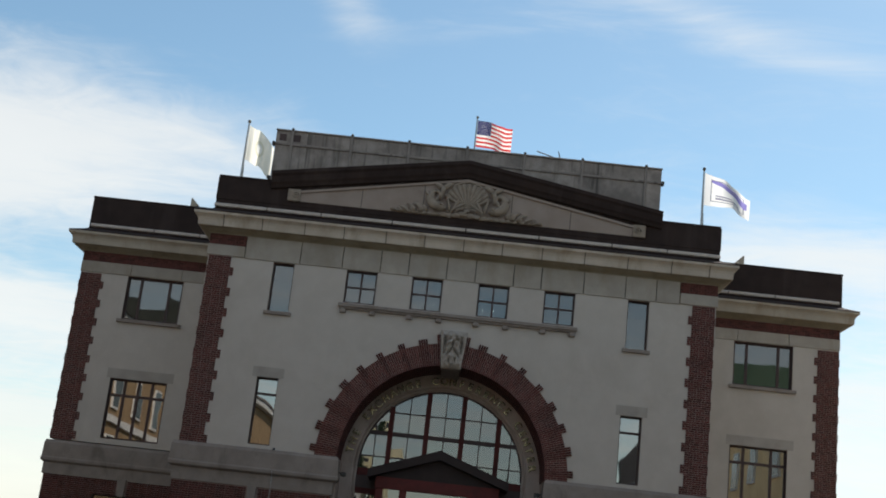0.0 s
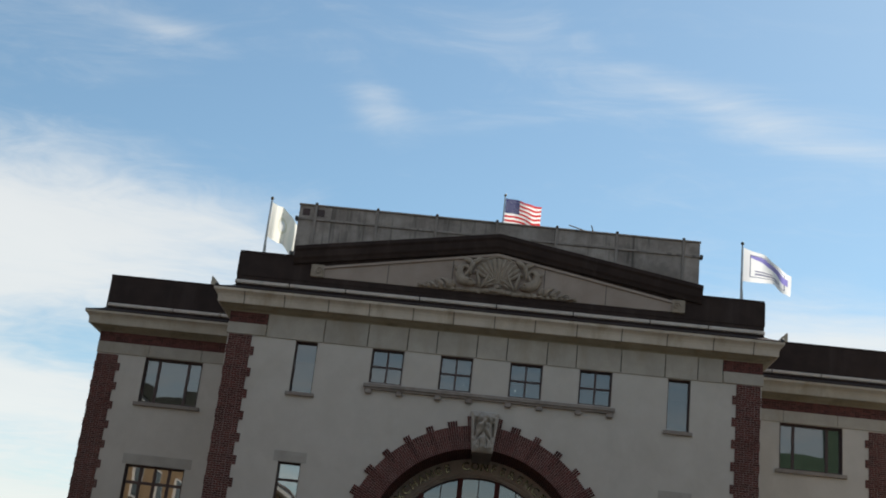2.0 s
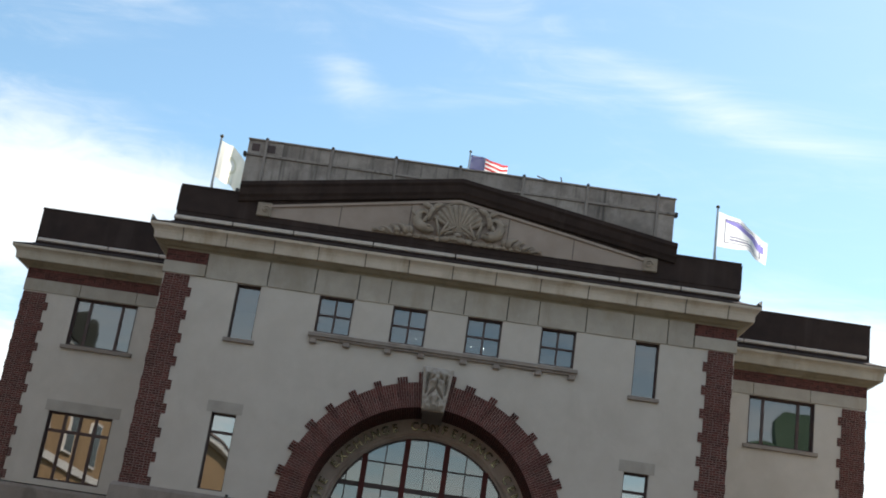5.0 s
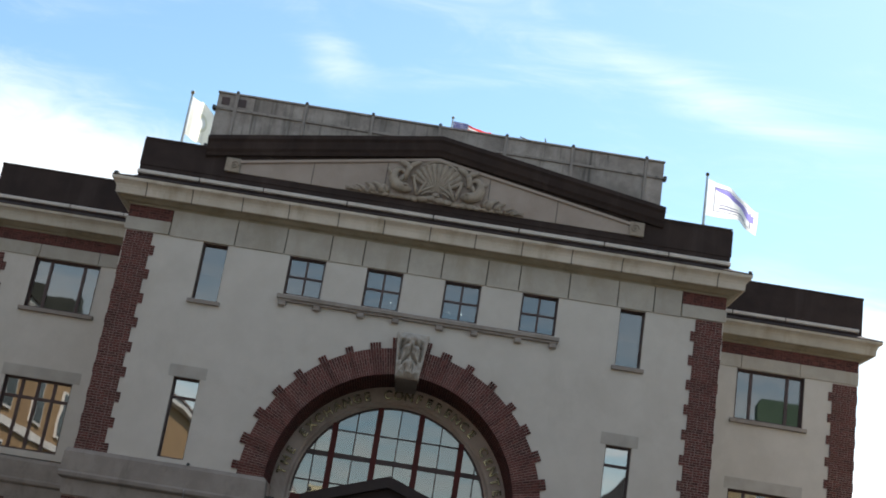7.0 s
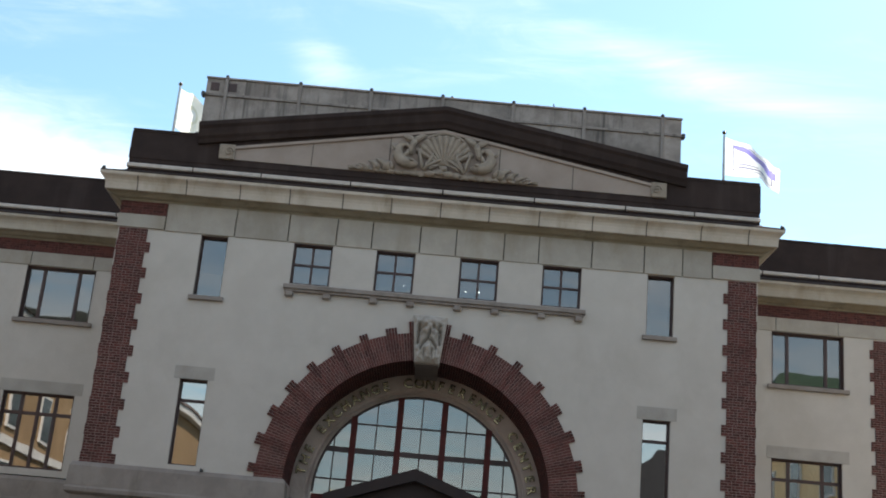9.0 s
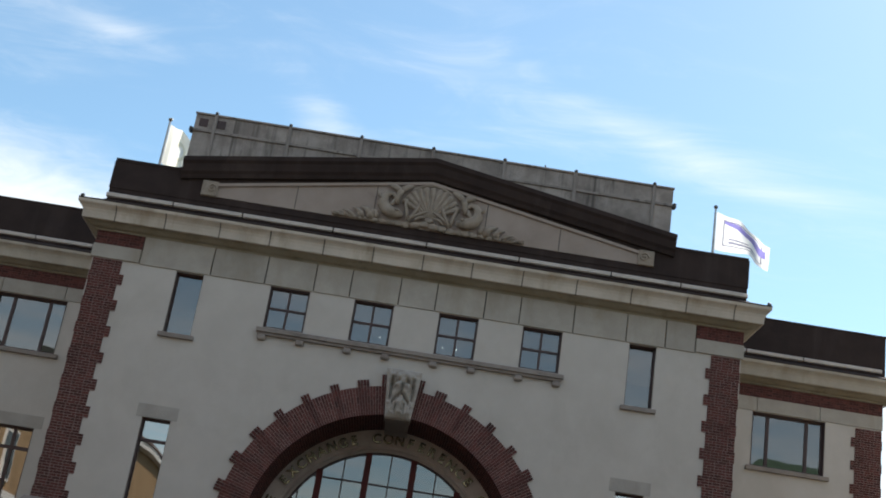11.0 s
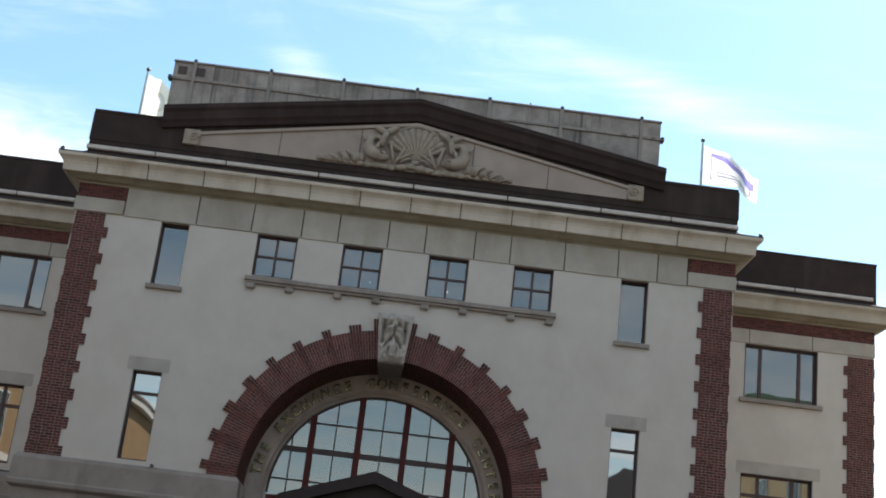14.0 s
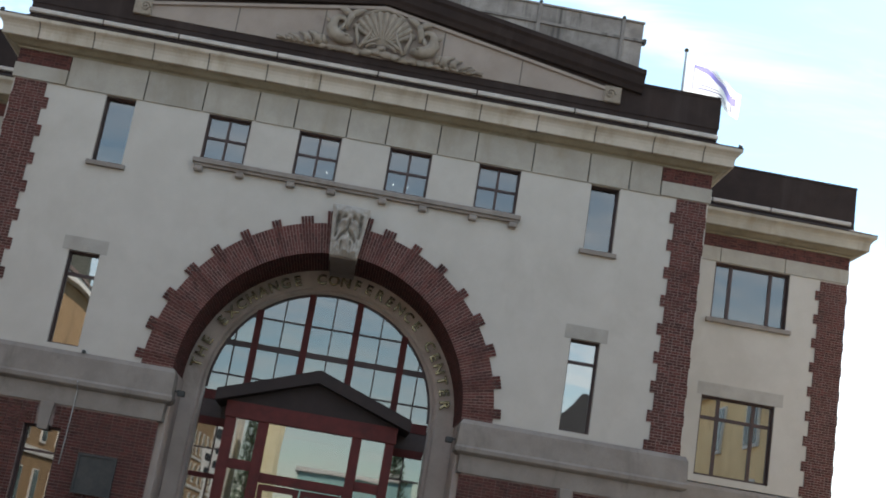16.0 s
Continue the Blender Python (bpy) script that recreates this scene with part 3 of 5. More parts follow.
TYM = [[(-6.10, 13.50), (PX, 13.50), (PX, 14.93), (-6.10, 13.86)], [(PX, 13.50), (5.95, 13.50), (5.95, 13.86), (PX, 14.93)]]
tym = part("tympanum", sheet(TYM, -0.085, -0.04), TYMPANUM, ped, "grey-brown stone tympanum")
for s, end in ((-1, -6.05), (1, 5.90)):
    bm = bmesh.new()
    rows = [[bm.verts.new((x, y, z + d)) for y, d in ((-0.08, -0.12), (-0.15, -0.10), (-0.15, -0.02), (-0.08, 0.0))] for x, z in ((end, 13.87), (PX, 14.94))]
    for j in range(4):
        bm.faces.new([rows[0][j], rows[0][(j + 1) % 4], rows[1][(j + 1) % 4], rows[1][j]])
    part("edge_moulding", bm, TYMPANUM, ped)
    bm = block((min(end, end - s * -0.12) - 0.16, max(end, end + s * 0.12) + 0.16, -0.16, -0.05, 13.48, 13.92), bevel=0.02)
    tube(bm, [(end + 0.14 * math.cos(t * 0.8) * (1 - t / 14), -0.17, 13.70 + 0.14 * math.sin(t * 0.8) * (1 - t / 14)) for t in range(13)], [0.035] * 13, 5)
    part("scroll_block", bm, CARVED, ped, "carved scroll end block")

# dark strips draw the shaded open joints between the slabs of the tympanum
for x, z in ((-3.75, 14.24), (-1.60, 14.60), (1.48, 14.60), (3.55, 14.24)):
    part("joint", block((x - 0.012, x + 0.012, -0.088, -0.05, 13.51, z)), DARK_JOINT, ped)

# scallop shell between two curling sea creatures, with leaves and waves
CX, CZ = PX + 0.05, 14.24


def ribbed_fan(bm, base, reach, spread, ribs, y, swell):
    """A scallop: grooves fan out from its hinge, the rim is lobed and the middle swells."""
    rows_f = []
    steps = ribs * 8
    for i in range(steps + 1):
        u = i / steps
        t = -spread + 2 * spread * u
        lobe = abs(math.sin(math.pi * ribs * u))
        r1 = reach * (1.0 + 0.035 * lobe) * (0.86 + 0.14 * math.cos(t * 0.8))
        row = []
        for f in (0.06, 0.2, 0.35, 0.5, 0.65, 0.78, 0.9, 0.97, 1.0):
            depth = swell * math.sin(math.pi * min(1.0, 0.18 + 0.74 * f)) + 0.085 * f * lobe**0.7
            if f == 1.0:
                depth = 0.02
            row.append(bm.verts.new((base[0] + r1 * f * math.sin(t), y - depth, base[1] + r1 * f * math.cos(t))))
        rows_f.append(row)
    for p, q in zip(rows_f, rows_f[1:]):
        for j in range(len(p) - 1):
            bm.faces.new([p[j], p[j + 1], q[j + 1], q[j]])


bm = bmesh.new()
ribbed_fan(bm, (CX, CZ - 0.44), 0.94, radians(66), 11, -0.085, 0.10)
part("shell_carving", bm, CARVED, ped, "carved stone scallop shell with fanned ribs", smooth=True)
bm = bmesh.new()
tube(bm, [(CX + 0.70 * math.sin(t), -0.10, CZ - 0.06 + 0.64 * math.cos(t)) for t in [radians(-128 + 8 * i) for i in range(33)]], [0.045] * 33, 7)
part("shell_rim", bm, CARVED, ped, smooth=True)
for i, (x, z, w) in enumerate(((-0.36, -0.66, 0.17), (-0.12, -0.62, 0.20), (0.14, -0.64, 0.19), (0.38, -0.67, 0.16), (0.0, -0.50, 0.15))):
    bm = bmesh.new()
    blob(bm, (CX + x, -0.13, CZ + z), (w, 0.10, 0.09), i)
    part("carved_rock", bm, CARVED, ped, "carved stone rock under the shell", smooth=True)
for s in (-1, 1):
    bm = bmesh.new()
    spine = [(-0.74, -0.44), (-0.90, -0.42), (-1.06, -0.41), (-1.22, -0.33), (-1.31, -0.17), (-1.30, 0.0), (-1.21, 0.12), (-1.08, 0.14), (-0.98, 0.05), (-0.93, -0.08)]
    tube(bm, [(CX - s * x, -0.18, CZ + z) for x, z in spine], [0.06, 0.14, 0.17, 0.175, 0.155, 0.12, 0.09, 0.07, 0.055, 0.04], 10, 0.85)
    # tail stem and fork
    tube(bm, [(CX - s * x, -0.20, CZ + z) for x, z in ((-0.94, -0.16), (-0.95, 0.0), (-0.91, 0.14), (-0.87, 0.27))], [0.06, 0.085, 0.085, 0.09], 8, 0.8)
    tube(bm, [(CX - s * x, -0.19, CZ + z) for x, z in ((-0.86, 0.22), (-0.98, 0.31), (-1.10, 0.36), (-1.20, 0.37))], [0.07, 0.095, 0.075, 0.02], 7, 0.6)
    tube(bm, [(CX - s * x, -0.19, CZ + z) for x, z in ((-0.88, 0.22), (-0.78, 0.33), (-0.66, 0.41), (-0.53, 0.45))], [0.07, 0.095, 0.075, 0.02], 7, 0.6)
    # fins and brow
    tube(bm, [(CX - s * x, -0.24, CZ + z) for x, z in ((-1.16, -0.30), (-1.06, -0.16), (-1.02, -0.02))], [0.05, 0.06, 0.015], 6, 0.6)
    tube(bm, [(CX - s * x, -0.24, CZ + z) for x, z in ((-1.36, -0.06), (-1.47, 0.03), (-1.50, 0.13))], [0.05, 0.045, 0.012], 6, 0.6)
    blob(bm, (CX + s * 0.90, -0.29, CZ - 0.36), (0.06, 0.05, 0.05), 3)
    part("fish_carving", bm, CARVED, ped, "carved stone sea creature with a forked tail", smooth=True)
    # sprigs against the shell
    for stem, wide in ((((-0.56, -0.60), (-0.46, -0.42), (-0.36, -0.20), (-0.31, 0.0)), 0.055), (((-0.52, -0.52), (-0.36, -0.40), (-0.20, -0.30), (-0.08, -0.24)), 0.05), (((-0.60, -0.56), (-0.64, -0.34), (-0.70, -0.12), (-0.66, 0.06)), 0.05), (((-0.40, -0.56), (-0.30, -0.46), (-0.18, -0.42), (-0.10, -0.44)), 0.04)):
        bm = bmesh.new()
        tube(bm, [(CX - s * x, -0.22, CZ + z) for x, z in stem], [wide * 0.8, wide, wide * 0.8, 0.012], 6, 0.8)
        part("weed_carving", bm, CARVED, ped, "carved leafy sprig beside the shell", smooth=True)
    # leaves trailing off along the foot
    for a_, z_, lean, tall in ((1.42, 13.60, 0.10, 0.24), (1.52, 13.58, 0.34, 0.30), (1.66, 13.57, -0.14, 0.28), (1.78, 13.57, 0.30, 0.24), (1.92, 13.56, -0.06, 0.20), (2.04, 13.55, 0.30, 0.16), (2.22, 13.54, 0.20, 0.11), (2.40, 13.53, 0.24, 0.08)):
        bm = bmesh.new()
        w_ = 0.34 * tall
        tube(bm, [(CX + s * a_, -0.13, z_), (CX + s * (a_ + lean * 0.25), -0.18, z_ + tall * 0.40), (CX + s * (a_ + lean * 0.60), -0.17, z_ + tall * 0.80), (CX + s * (a_ + lean * 1.1), -0.14, z_ + tall)], [w_ * 0.7, w_, w_ * 0.75, 0.012], 6, 0.6)
        part("leaf", bm, CARVED, ped, smooth=True)
    bm = bmesh.new()
    for i in range(10):
        f = i / 9
        blob(bm, (CX + s * (0.62 + 1.9 * f), -0.11, 13.56), (0.15, 0.06, 0.095 - 0.055 * f), i + 5)
    part("wave_carving", bm, CARVED, ped, "low carved stone waves", smooth=True)

# string course: tall battered band, undercut, plain fascia below
BAND = [(-0.3, 4.06), (0.08, 4.06), (0.14, 4.09), (0.19, 4.13), (0.20, 4.22), (0.17, 4.27), (0.15, 4.78), (0.09, SPRING + 0.02), (-0.3, SPRING + 0.02)]
FASCIA = [(-0.3, 3.64), (0.05, 3.64), (0.05, 4.06), (-0.3, 4.06)]
for s in (-1, 1):
    path = [(-X, WING_Y), (-X, 0), (-3.55, 0), (-3.55, 0.5)] if s < 0 else [(3.55, 0.5), (3.55, 0), (X, 0), (X, WING_Y)]
    b = part("string_course", sweep(path, BAND), STONE, house, "grey stone string course with a shadowed undercut")
    part("fascia", sweep(path, FASCIA), STONE, b)
    path = [(-WING_X, 21.9), (-WING_X, WING_Y), (-X - 0.3, WING_Y)] if s < 0 else [(X + 0.3, WING_Y), (WING_X, WING_Y), (WING_X, 21.9)]
    b = part("string_course", sweep(path, [(o * 0.8, z - 0.06) for o, z in BAND]), STONE, house, "grey stone string course with a shadowed undercut")
    part("fascia", sweep(path, [(o, z - 0.06) for o, z in FASCIA]), STONE, b)

# ground floor cores with their window openings; the brickwork is laid on them below
GROUND_HOLES = [(-6.55, -5.70, 1.0, 3.12), (5.70, 6.55, 1.0, 3.12)]
for s, h in ((-1, GROUND_HOLES[0]), (1, GROUND_HOLES[1])):
    lo, hi = sorted((s * 3.6, s * (X - 0.02)))
    part("wall", sheet(grid_quads([lo, hi, h[0], h[1]], [0, h[2], h[3], 3.66], [h]), 0.01, 0.45), MORTAR, house, "mortar core of the brick ground floor")
    lo, hi = sorted((s * (X - 0.1), s * (WING_X - 0.02)))
    g = tuple(sorted((s * 10.6, s * 12.75))) + (1.0, 3.05)
    part("wall", sheet(grid_quads([lo, hi, g[0], g[1]], [0, g[2], g[3], 3.62], [g]), WING_Y + 0.01, WING_Y + 0.45), MORTAR, house, "mortar core of the brick ground floor")
    for cx, y in ((sum(h[:2]) / 2, 0.0), (sum(g[:2]) / 2, WING_Y)):
        bm = block((cx - 0.16, cx + 0.16, y - 0.09, y + 0.2, 3.02, 3.66), bevel=0.01)
        for v in bm.verts:
            if v.co.z < 3.3:
                v.co.x = cx + (v.co.x - cx) * 0.72
        part("keystone", bm, STONE, house, "plain tapered stone keystone")


# ---- windows ----
def window(x0, x1, z0, z1, y, mullions=(), transoms=(), material=FRAME, pane=GLASS, bar=0.055, edge=0.07, sill=None, lintel=None, label="brown-framed window", thin=None):
    """A framed window in its opening: frame, glazing bars, pane of glass, and where there are any sill and lintel."""
    w = part("window", block((x0, x0 + edge, y, y + 0.09, z0, z1), (x1 - edge, x1, y, y + 0.09, z0, z1), (x0 + edge, x1 - edge, y, y + 0.09, z0, z0 + edge), (x0 + edge, x1 - edge, y, y + 0.09, z1 - edge, z1)), material, house, label)
    part("lining", block((x0, x0 + 0.022, y - 0.10, y, z0, z1), (x1 - 0.022, x1, y - 0.10, y, z0, z1), (x0 + 0.022, x1 - 0.022, y - 0.10, y, z1 - 0.03, z1)), material, w, "dark timber lining of the reveal")
    for m in mullions:
        c = x0 + (x1 - x0) * m
        part("mullion", block((c - bar / 2, c + bar / 2, y + 0.004, y + 0.085, z0 + edge, z1 - edge)), material, w)
    for m in transoms:
        c = z0 + (z1 - z0) * m
        part("transom", block((x0 + edge, x1 - edge, y + 0.008, y + 0.08, c - bar / 2, c + bar / 2)), material, w)
    cols, rows = [0.0, *mullions, 1.0], [0.0, *transoms, 1.0]
    for a, b in zip(cols, cols[1:]):
        for c, d in zip(rows, rows[1:]):
            p = part("pane", block((x0 + (x1 - x0) * a + 0.01, x0 + (x1 - x0) * b - 0.01, y + 0.045, y + 0.05, z0 + (z1 - z0) * c + 0.01, z0 + (z1 - z0) * d - 0.01)), pane, w)
            # each pane sits a little out of true
            mid = sum((v.co for v in p.data.vertices), Vector()) / 8
            turn = Matrix.Translation(mid) @ pose(0, 0, 0, random.uniform(-0.12, 0.12), 0, random.uniform(-0.15, 0.15)) @ Matrix.Translation(-mid)
            p.data.transform(turn)
            p.visible_shadow = False
    if sill:
        part("sill", sill, STONE, w, "grey stone sill")
    if lintel:
        part("lintel", lintel, LINTEL, w, "flat grey stone lintel")
    return w


for a, b in SMALL:
    window(a, b, 10.12, 11.27, 0.14, (0.5,), (0.5,), bar=0.06, edge=0.06, label="small square window of four panes")
sill = part("sill", block((-4.09, 4.09, -0.16, 0.14, 9.95, 10.07), (-4.05, 4.05, -0.11, 0.10, 9.88, 9.95), bevel=0.012), STONE, house, "long grey stone sill under four windows")
for a, b in SMALL:
    for x in (a + 0.03, b - 0.03):
        bm = block((x - 0.11, x + 0.11, -0.14, 0.02, 9.74, 9.88), bevel=0.03)
        part("corbel", bm, STONE, sill, "small rounded stone corbel")
for s in (-1, 1):
    lo, hi = sorted((s * 5.76, s * 6.50))
    window(lo, hi, 9.55, 11.27, 0.22, edge=0.05, sill=block((lo - 0.10, hi + 0.10, -0.10, 0.16, 9.43, 9.55), bevel=0.012), label="tall narrow window of one pane")
    window(lo, hi, 5.02, 7.28, 0.22, (), (0.76,), pane=GLASS_LOW, edge=0.05, bar=0.08, lintel=block((lo - 0.16, hi + 0.16, -0.012, 0.02, 7.28, 7.62)), label="tall narrow window with a top light")
    lo, hi = sorted((s * 10.63, s * 12.80))
    end = hi + 0.10 if s > 0 else hi
    window(lo, end, 9.62, 11.32, WING_Y + 0.16, (0.234, 0.768) if s > 0 else (0.245, 0.755), (), edge=0.08, bar=0.10, sill=block((lo - 0.14, end + 0.14, WING_Y - 0.12, WING_Y + 0.16, 9.49, 9.62), bevel=0.012), label="wide three-light window")
    window(lo, hi, 5.07, 7.35, WING_Y + 0.16, (0.26, 0.74) if s > 0 else (0.26, 0.5, 0.74), (0.73,), pane=GLASS_WING if s > 0 else GLASS_LOW, edge=0.07, bar=0.10, lintel=block((lo - 0.14, hi + 0.22, WING_Y - 0.012, WING_Y + 0.02, 7.35, 7.72)), label="wide window with top lights")
    h = GROUND_HOLES[0 if s < 0 else 1]
    window(h[0], h[1], h[2], h[3], 0.2, (), (0.72,), pane=GLASS_PORCH, label="ground-floor window in a brick wall")
    window(lo, hi, 1.0, 3.05, WING_Y + 0.2, (0.33, 0.67), (), pane=GLASS_PORCH, label="ground-floor window in a brick wall")

# ---- the arch ----
AC = (-0.06, 4.85)
R_GLASS = 2.86
arch = part("arch_surround", bmesh.new(), STONE, house, "deep stone arch surround with jambs")
bm = bmesh.new()
prof = [(R_GLASS, 2.35), (R_GLASS, 2.06), (R_GLASS + 0.05, 2.00), (R_GLASS + 0.10, 2.03), (R_GLASS + 0.12, 2.05), (R_GLASS + 0.17, 1.99), (R_IN + 0.3, 1.96), (R_IN + 0.3, 2.35)]
stations = [(math.pi * i / 48, 0.0) for i in range(49)]
stations = [(0.0, -4.85)] + stations + [(math.pi, -4.85)]
rings = [[bm.verts.new((AC[0] + r * math.cos(a), y, AC[1] + r * math.sin(a) + dz)) for r, y in prof] for a, dz in stations]
for p, q in zip(rings, rings[1:]):
    for j in range(len(prof)):
        bm.faces.new([p[j], p[(j + 1) % len(prof)], q[(j + 1) % len(prof)], q[j]])
old = arch.data
arch.data = mesh_of("arch_surround", bm, RING)
bpy.data.meshes.remove(old)
# jamb linings below the springing
for s in (-1, 1):
    lo, hi = sorted((s * R_IN, s * (R_IN + 0.3)))
    part("jamb", block((lo, hi, 0.43, 2.0, 0.0, SPRING)), RING, arch, "smooth grey stone jamb")

# glazing: red mullions and transom, thin bars between, panes
glaze = part("window", bmesh.new(), RED, house, "arched window with red mullions")
old = glaze.data
bm = bmesh.new()
ring_piece(bm, R_GLASS - 0.06, R_GLASS + 0.02, 0.0, math.pi, 2.08, 2.2, AC, 40)
glaze.data = mesh_of("window", bm, FRAME)
bpy.data.meshes.remove(old)
MULL = [AC[0] + v for v in (-1.85, -0.60, 0.645, 1.91)]


def arc_top(x, r=R_GLASS - 0.02):
    return AC[1] + math.sqrt(max(0.0004, r * r - (x - AC[0]) ** 2))


for x in MULL:
    part("mullion", block((x - 0.085, x + 0.085, 2.04, 2.2, 0.0, arc_top(x))), RED, glaze, "dark red mullion")
    edges = [AC[0] - R_GLASS, *MULL, AC[0] + R_GLASS]
for a, b in zip(edges, edges[1:]):
    mid = (a + b) / 2
    part("glazing_bar", block((mid - 0.017, mid + 0.017, 2.08, 2.14, 0.6, arc_top(mid))), FRAME, glaze)
for z, h, m in ((6.06, 0.070, FRAME), (6.81, 0.019, FRAME), (5.24, 0.019, FRAME), (4.68, 0.12, RED), (4.02, 0.10, RED), (3.35, 0.017, FRAME), (2.68, 0.06, RED)):
    half = math.sqrt(R_GLASS**2 - max(0.0, z - AC[1]) ** 2) - 0.02
    part("transom", block((AC[0] - half, AC[0] + half, 2.06, 2.16, z - h, z + h)), m, glaze)
part("spandrel", block((AC[0] - R_GLASS, AC[0] + R_GLASS, 2.10, 2.2, 4.06, 4.62)), FRAME, glaze, "dark brown spandrel panel")
# panes
rows_z = [0.3, 2.68, 3.35, 4.06, 4.62, 5.24, 6.06, 6.81, 7.8]
cols_x = sorted(edges + [(a + b) / 2 for a, b in zip(edges, edges[1:])])
for a, b in zip(cols_x, cols_x[1:]):
    for c, d in zip(rows_z, rows_z[1:]):
        if (c, d) == (4.06, 4.62):
            continue
        steps = [a + (b - a) * i / 6 for i in range(7)]
        tops = [max(c + 0.005, min(d, arc_top(v, R_GLASS)) if d > AC[1] else d) for v in steps]
        if max(tops) <= c + 0.03:
            continue
        bm = sheet([[(x0, c), (x1, c), (x1, t1), (x0, t0)] for x0, x1, t0, t1 in zip(steps, steps[1:], tops, tops[1:])], 2.115, 2.12)
        mid = Vector(((a + b) / 2, 2.117, (c + d) / 2))
        bmesh.ops.transform(bm, verts=bm.verts, matrix=Matrix.Translation(mid) @ pose(0, 0, 0, random.uniform(-0.6, 0.6), 0, random.uniform(-0.6, 0.6)) @ Matrix.Translation(-mid))
        p = part("pane", bm, GLASS_ARCH, glaze)
        p.visible_shadow = False

# keystone with a leafy carved front
bm = bmesh.new()
NX, NZ, K0, K1 = 44, 60, 8.20, 9.47
front = []
for j in range(NZ + 1):
    f = j / NZ
    z, half = K0 + (K1 - K0) * f, 0.335 + 0.125 * f
    row = []
    for i in range(NX + 1):
        u = 2 * i / NX - 1
        a = abs(u)
        groove = lambda d, w: math.exp(-((d / w) ** 2))
        inside = lambda v, lo, hi: min(1.0, max(0.0, (v - lo) * 14)) * min(1.0, max(0.0, (hi - v) * 14))
        relief = 0.17 * math.exp(-((a / 0.75) ** 2)) + 0.06 * noise.noise(Vector((u * 3.0, f * 5.0, 2.0))) + 0.05 * noise.noise(Vector((u * 7, f * 11.0, 5.0)))
        relief -= 0.17 * groove(a - 0.66 + 0.25 * (f - 0.6), 0.10) * inside(f, 0.34, 0.86)
        relief -= 0.17 * groove(f - 0.52 + 0.36 * a, 0.045) * inside(a, -0.1, 0.62)
        relief -= 0.13 * groove(a, 0.07) * inside(f, 0.50, 0.74)
        relief -= 0.14 * groove(f - 0.80 + 0.20 * a, 0.04) * inside(a, 0.12, 0.80)
        relief -= 0.10 * groove(a - 0.30, 0.06) * inside(f, 0.06, 0.32)
        relief += 0.09 * math.exp(-(((a - 0.42) / 0.20) ** 2 + ((f - 0.66) / 0.08) ** 2)) + 0.08 * math.exp(-((a / 0.3) ** 2 + ((f - 0.92) / 0.06) ** 2))
        rim = min(1.0, (1 - a) * 5, f * 9, (1 - f) * 7)
        row.append(bm.verts.new((-0.05 + u * half, -0.30 - 0.06 * f - relief * max(rim, 0.0), z)))
    front.append(row)
for j in range(NZ):
    for i in range(NX):
        bm.faces.new([front[j][i], front[j][i + 1], front[j + 1][i + 1], front[j + 1][i]])
rim = front[0] + [r[-1] for r in front[1:]] + front[-1][-2::-1] + [r[0] for r in front[-2:0:-1]]
rear = [bm.verts.new((v.co.x, 0.3, v.co.z)) for v in rim]
for i in range(len(rim)):
    j = (i + 1) % len(rim)
    bm.faces.new([rim[i], rim[j], rear[j], rear[i]])
part("keystone", bm, KEY_STONE, house, "large pale keystone carved with leaves", smooth=True)
part("keystone_foot", block((-0.36, 0.27, -0.24, 1.95, 8.17, 8.32), bevel=0.01), STONE, house, "plain stone foot of the keystone under the arch")

# lettering round the arch
lettering = thing("arch_lettering", "tarnished gilt raised capitals round the stone arch", "lettering")
WORDS = "THE EXCHANGE CONFERENCE CENTER"
A0, A1, R_TEXT = radians(170.5), radians(9.5), 3.10
shapes = {}
for i, ch in enumerate(WORDS):
    if ch == " ":
        continue
    if ch not in shapes:
        cu = bpy.data.curves.new("letter", "FONT")
        cu.body, cu.size, cu.extrude, cu.align_x, cu.bevel_depth = ch, 0.36, 0.030, "CENTER", 0.010
        tmp = new("letter", cu)
        shapes[ch] = bpy.data.meshes.new_from_object(tmp.evaluated_get(bpy.context.evaluated_depsgraph_get()))
        shapes[ch].materials.clear()
        shapes[ch].materials.append(GILT)
        bpy.data.objects.remove(tmp)
    ang = A0 + (A1 - A0) * i / (len(WORDS) - 1)
    ob = new("letter", shapes[ch])
    ob.parent = lettering
    ob.matrix_basis = Matrix.Translation((AC[0] + R_TEXT * math.cos(ang), 1.945, AC[1] + R_TEXT * math.sin(ang))) @ Euler((0, radians(90) - ang, 0)).to_matrix().to_4x4() @ Euler((radians(90), 0, 0)).to_matrix().to_4x4()

# ---- entrance vestibule inside the arch ----
vest = thing("entrance_vestibule", "red-painted glazed entrance vestibule with a dark gabled roof", "porch")
VX, VY0, VY1 = -0.08, 0.75, 2.03
for s in (-1, 1):
    bm = bmesh.new()
    pts = [(VX + s * 2.36, 4.40), (VX + s * 2.36, 4.68), (VX, 5.51), (VX, 5.20)]
    ends = [[bm.verts.new((x, y, z)) for x, z in pts] for y in (VY0 - 0.35, VY1)]
    for j in range(4):
        bm.faces.new([ends[0][j], ends[0][(j + 1) % 4], ends[1][(j + 1) % 4], ends[1][j]])
    bm.faces.new(ends[0])
    bm.faces.new(ends[1][::-1])
    part("roof", bm, PORCH_ROOF, vest, "dark red-brown sheet roof slope")
bm = bmesh.new()
gable = [[bm.verts.new((VX + x, y, z)) for x, z in ((-2.08, 4.46), (2.08, 4.46), (0, 5.20))] for y in (VY0 - 0.1, VY0 + 0.1)]
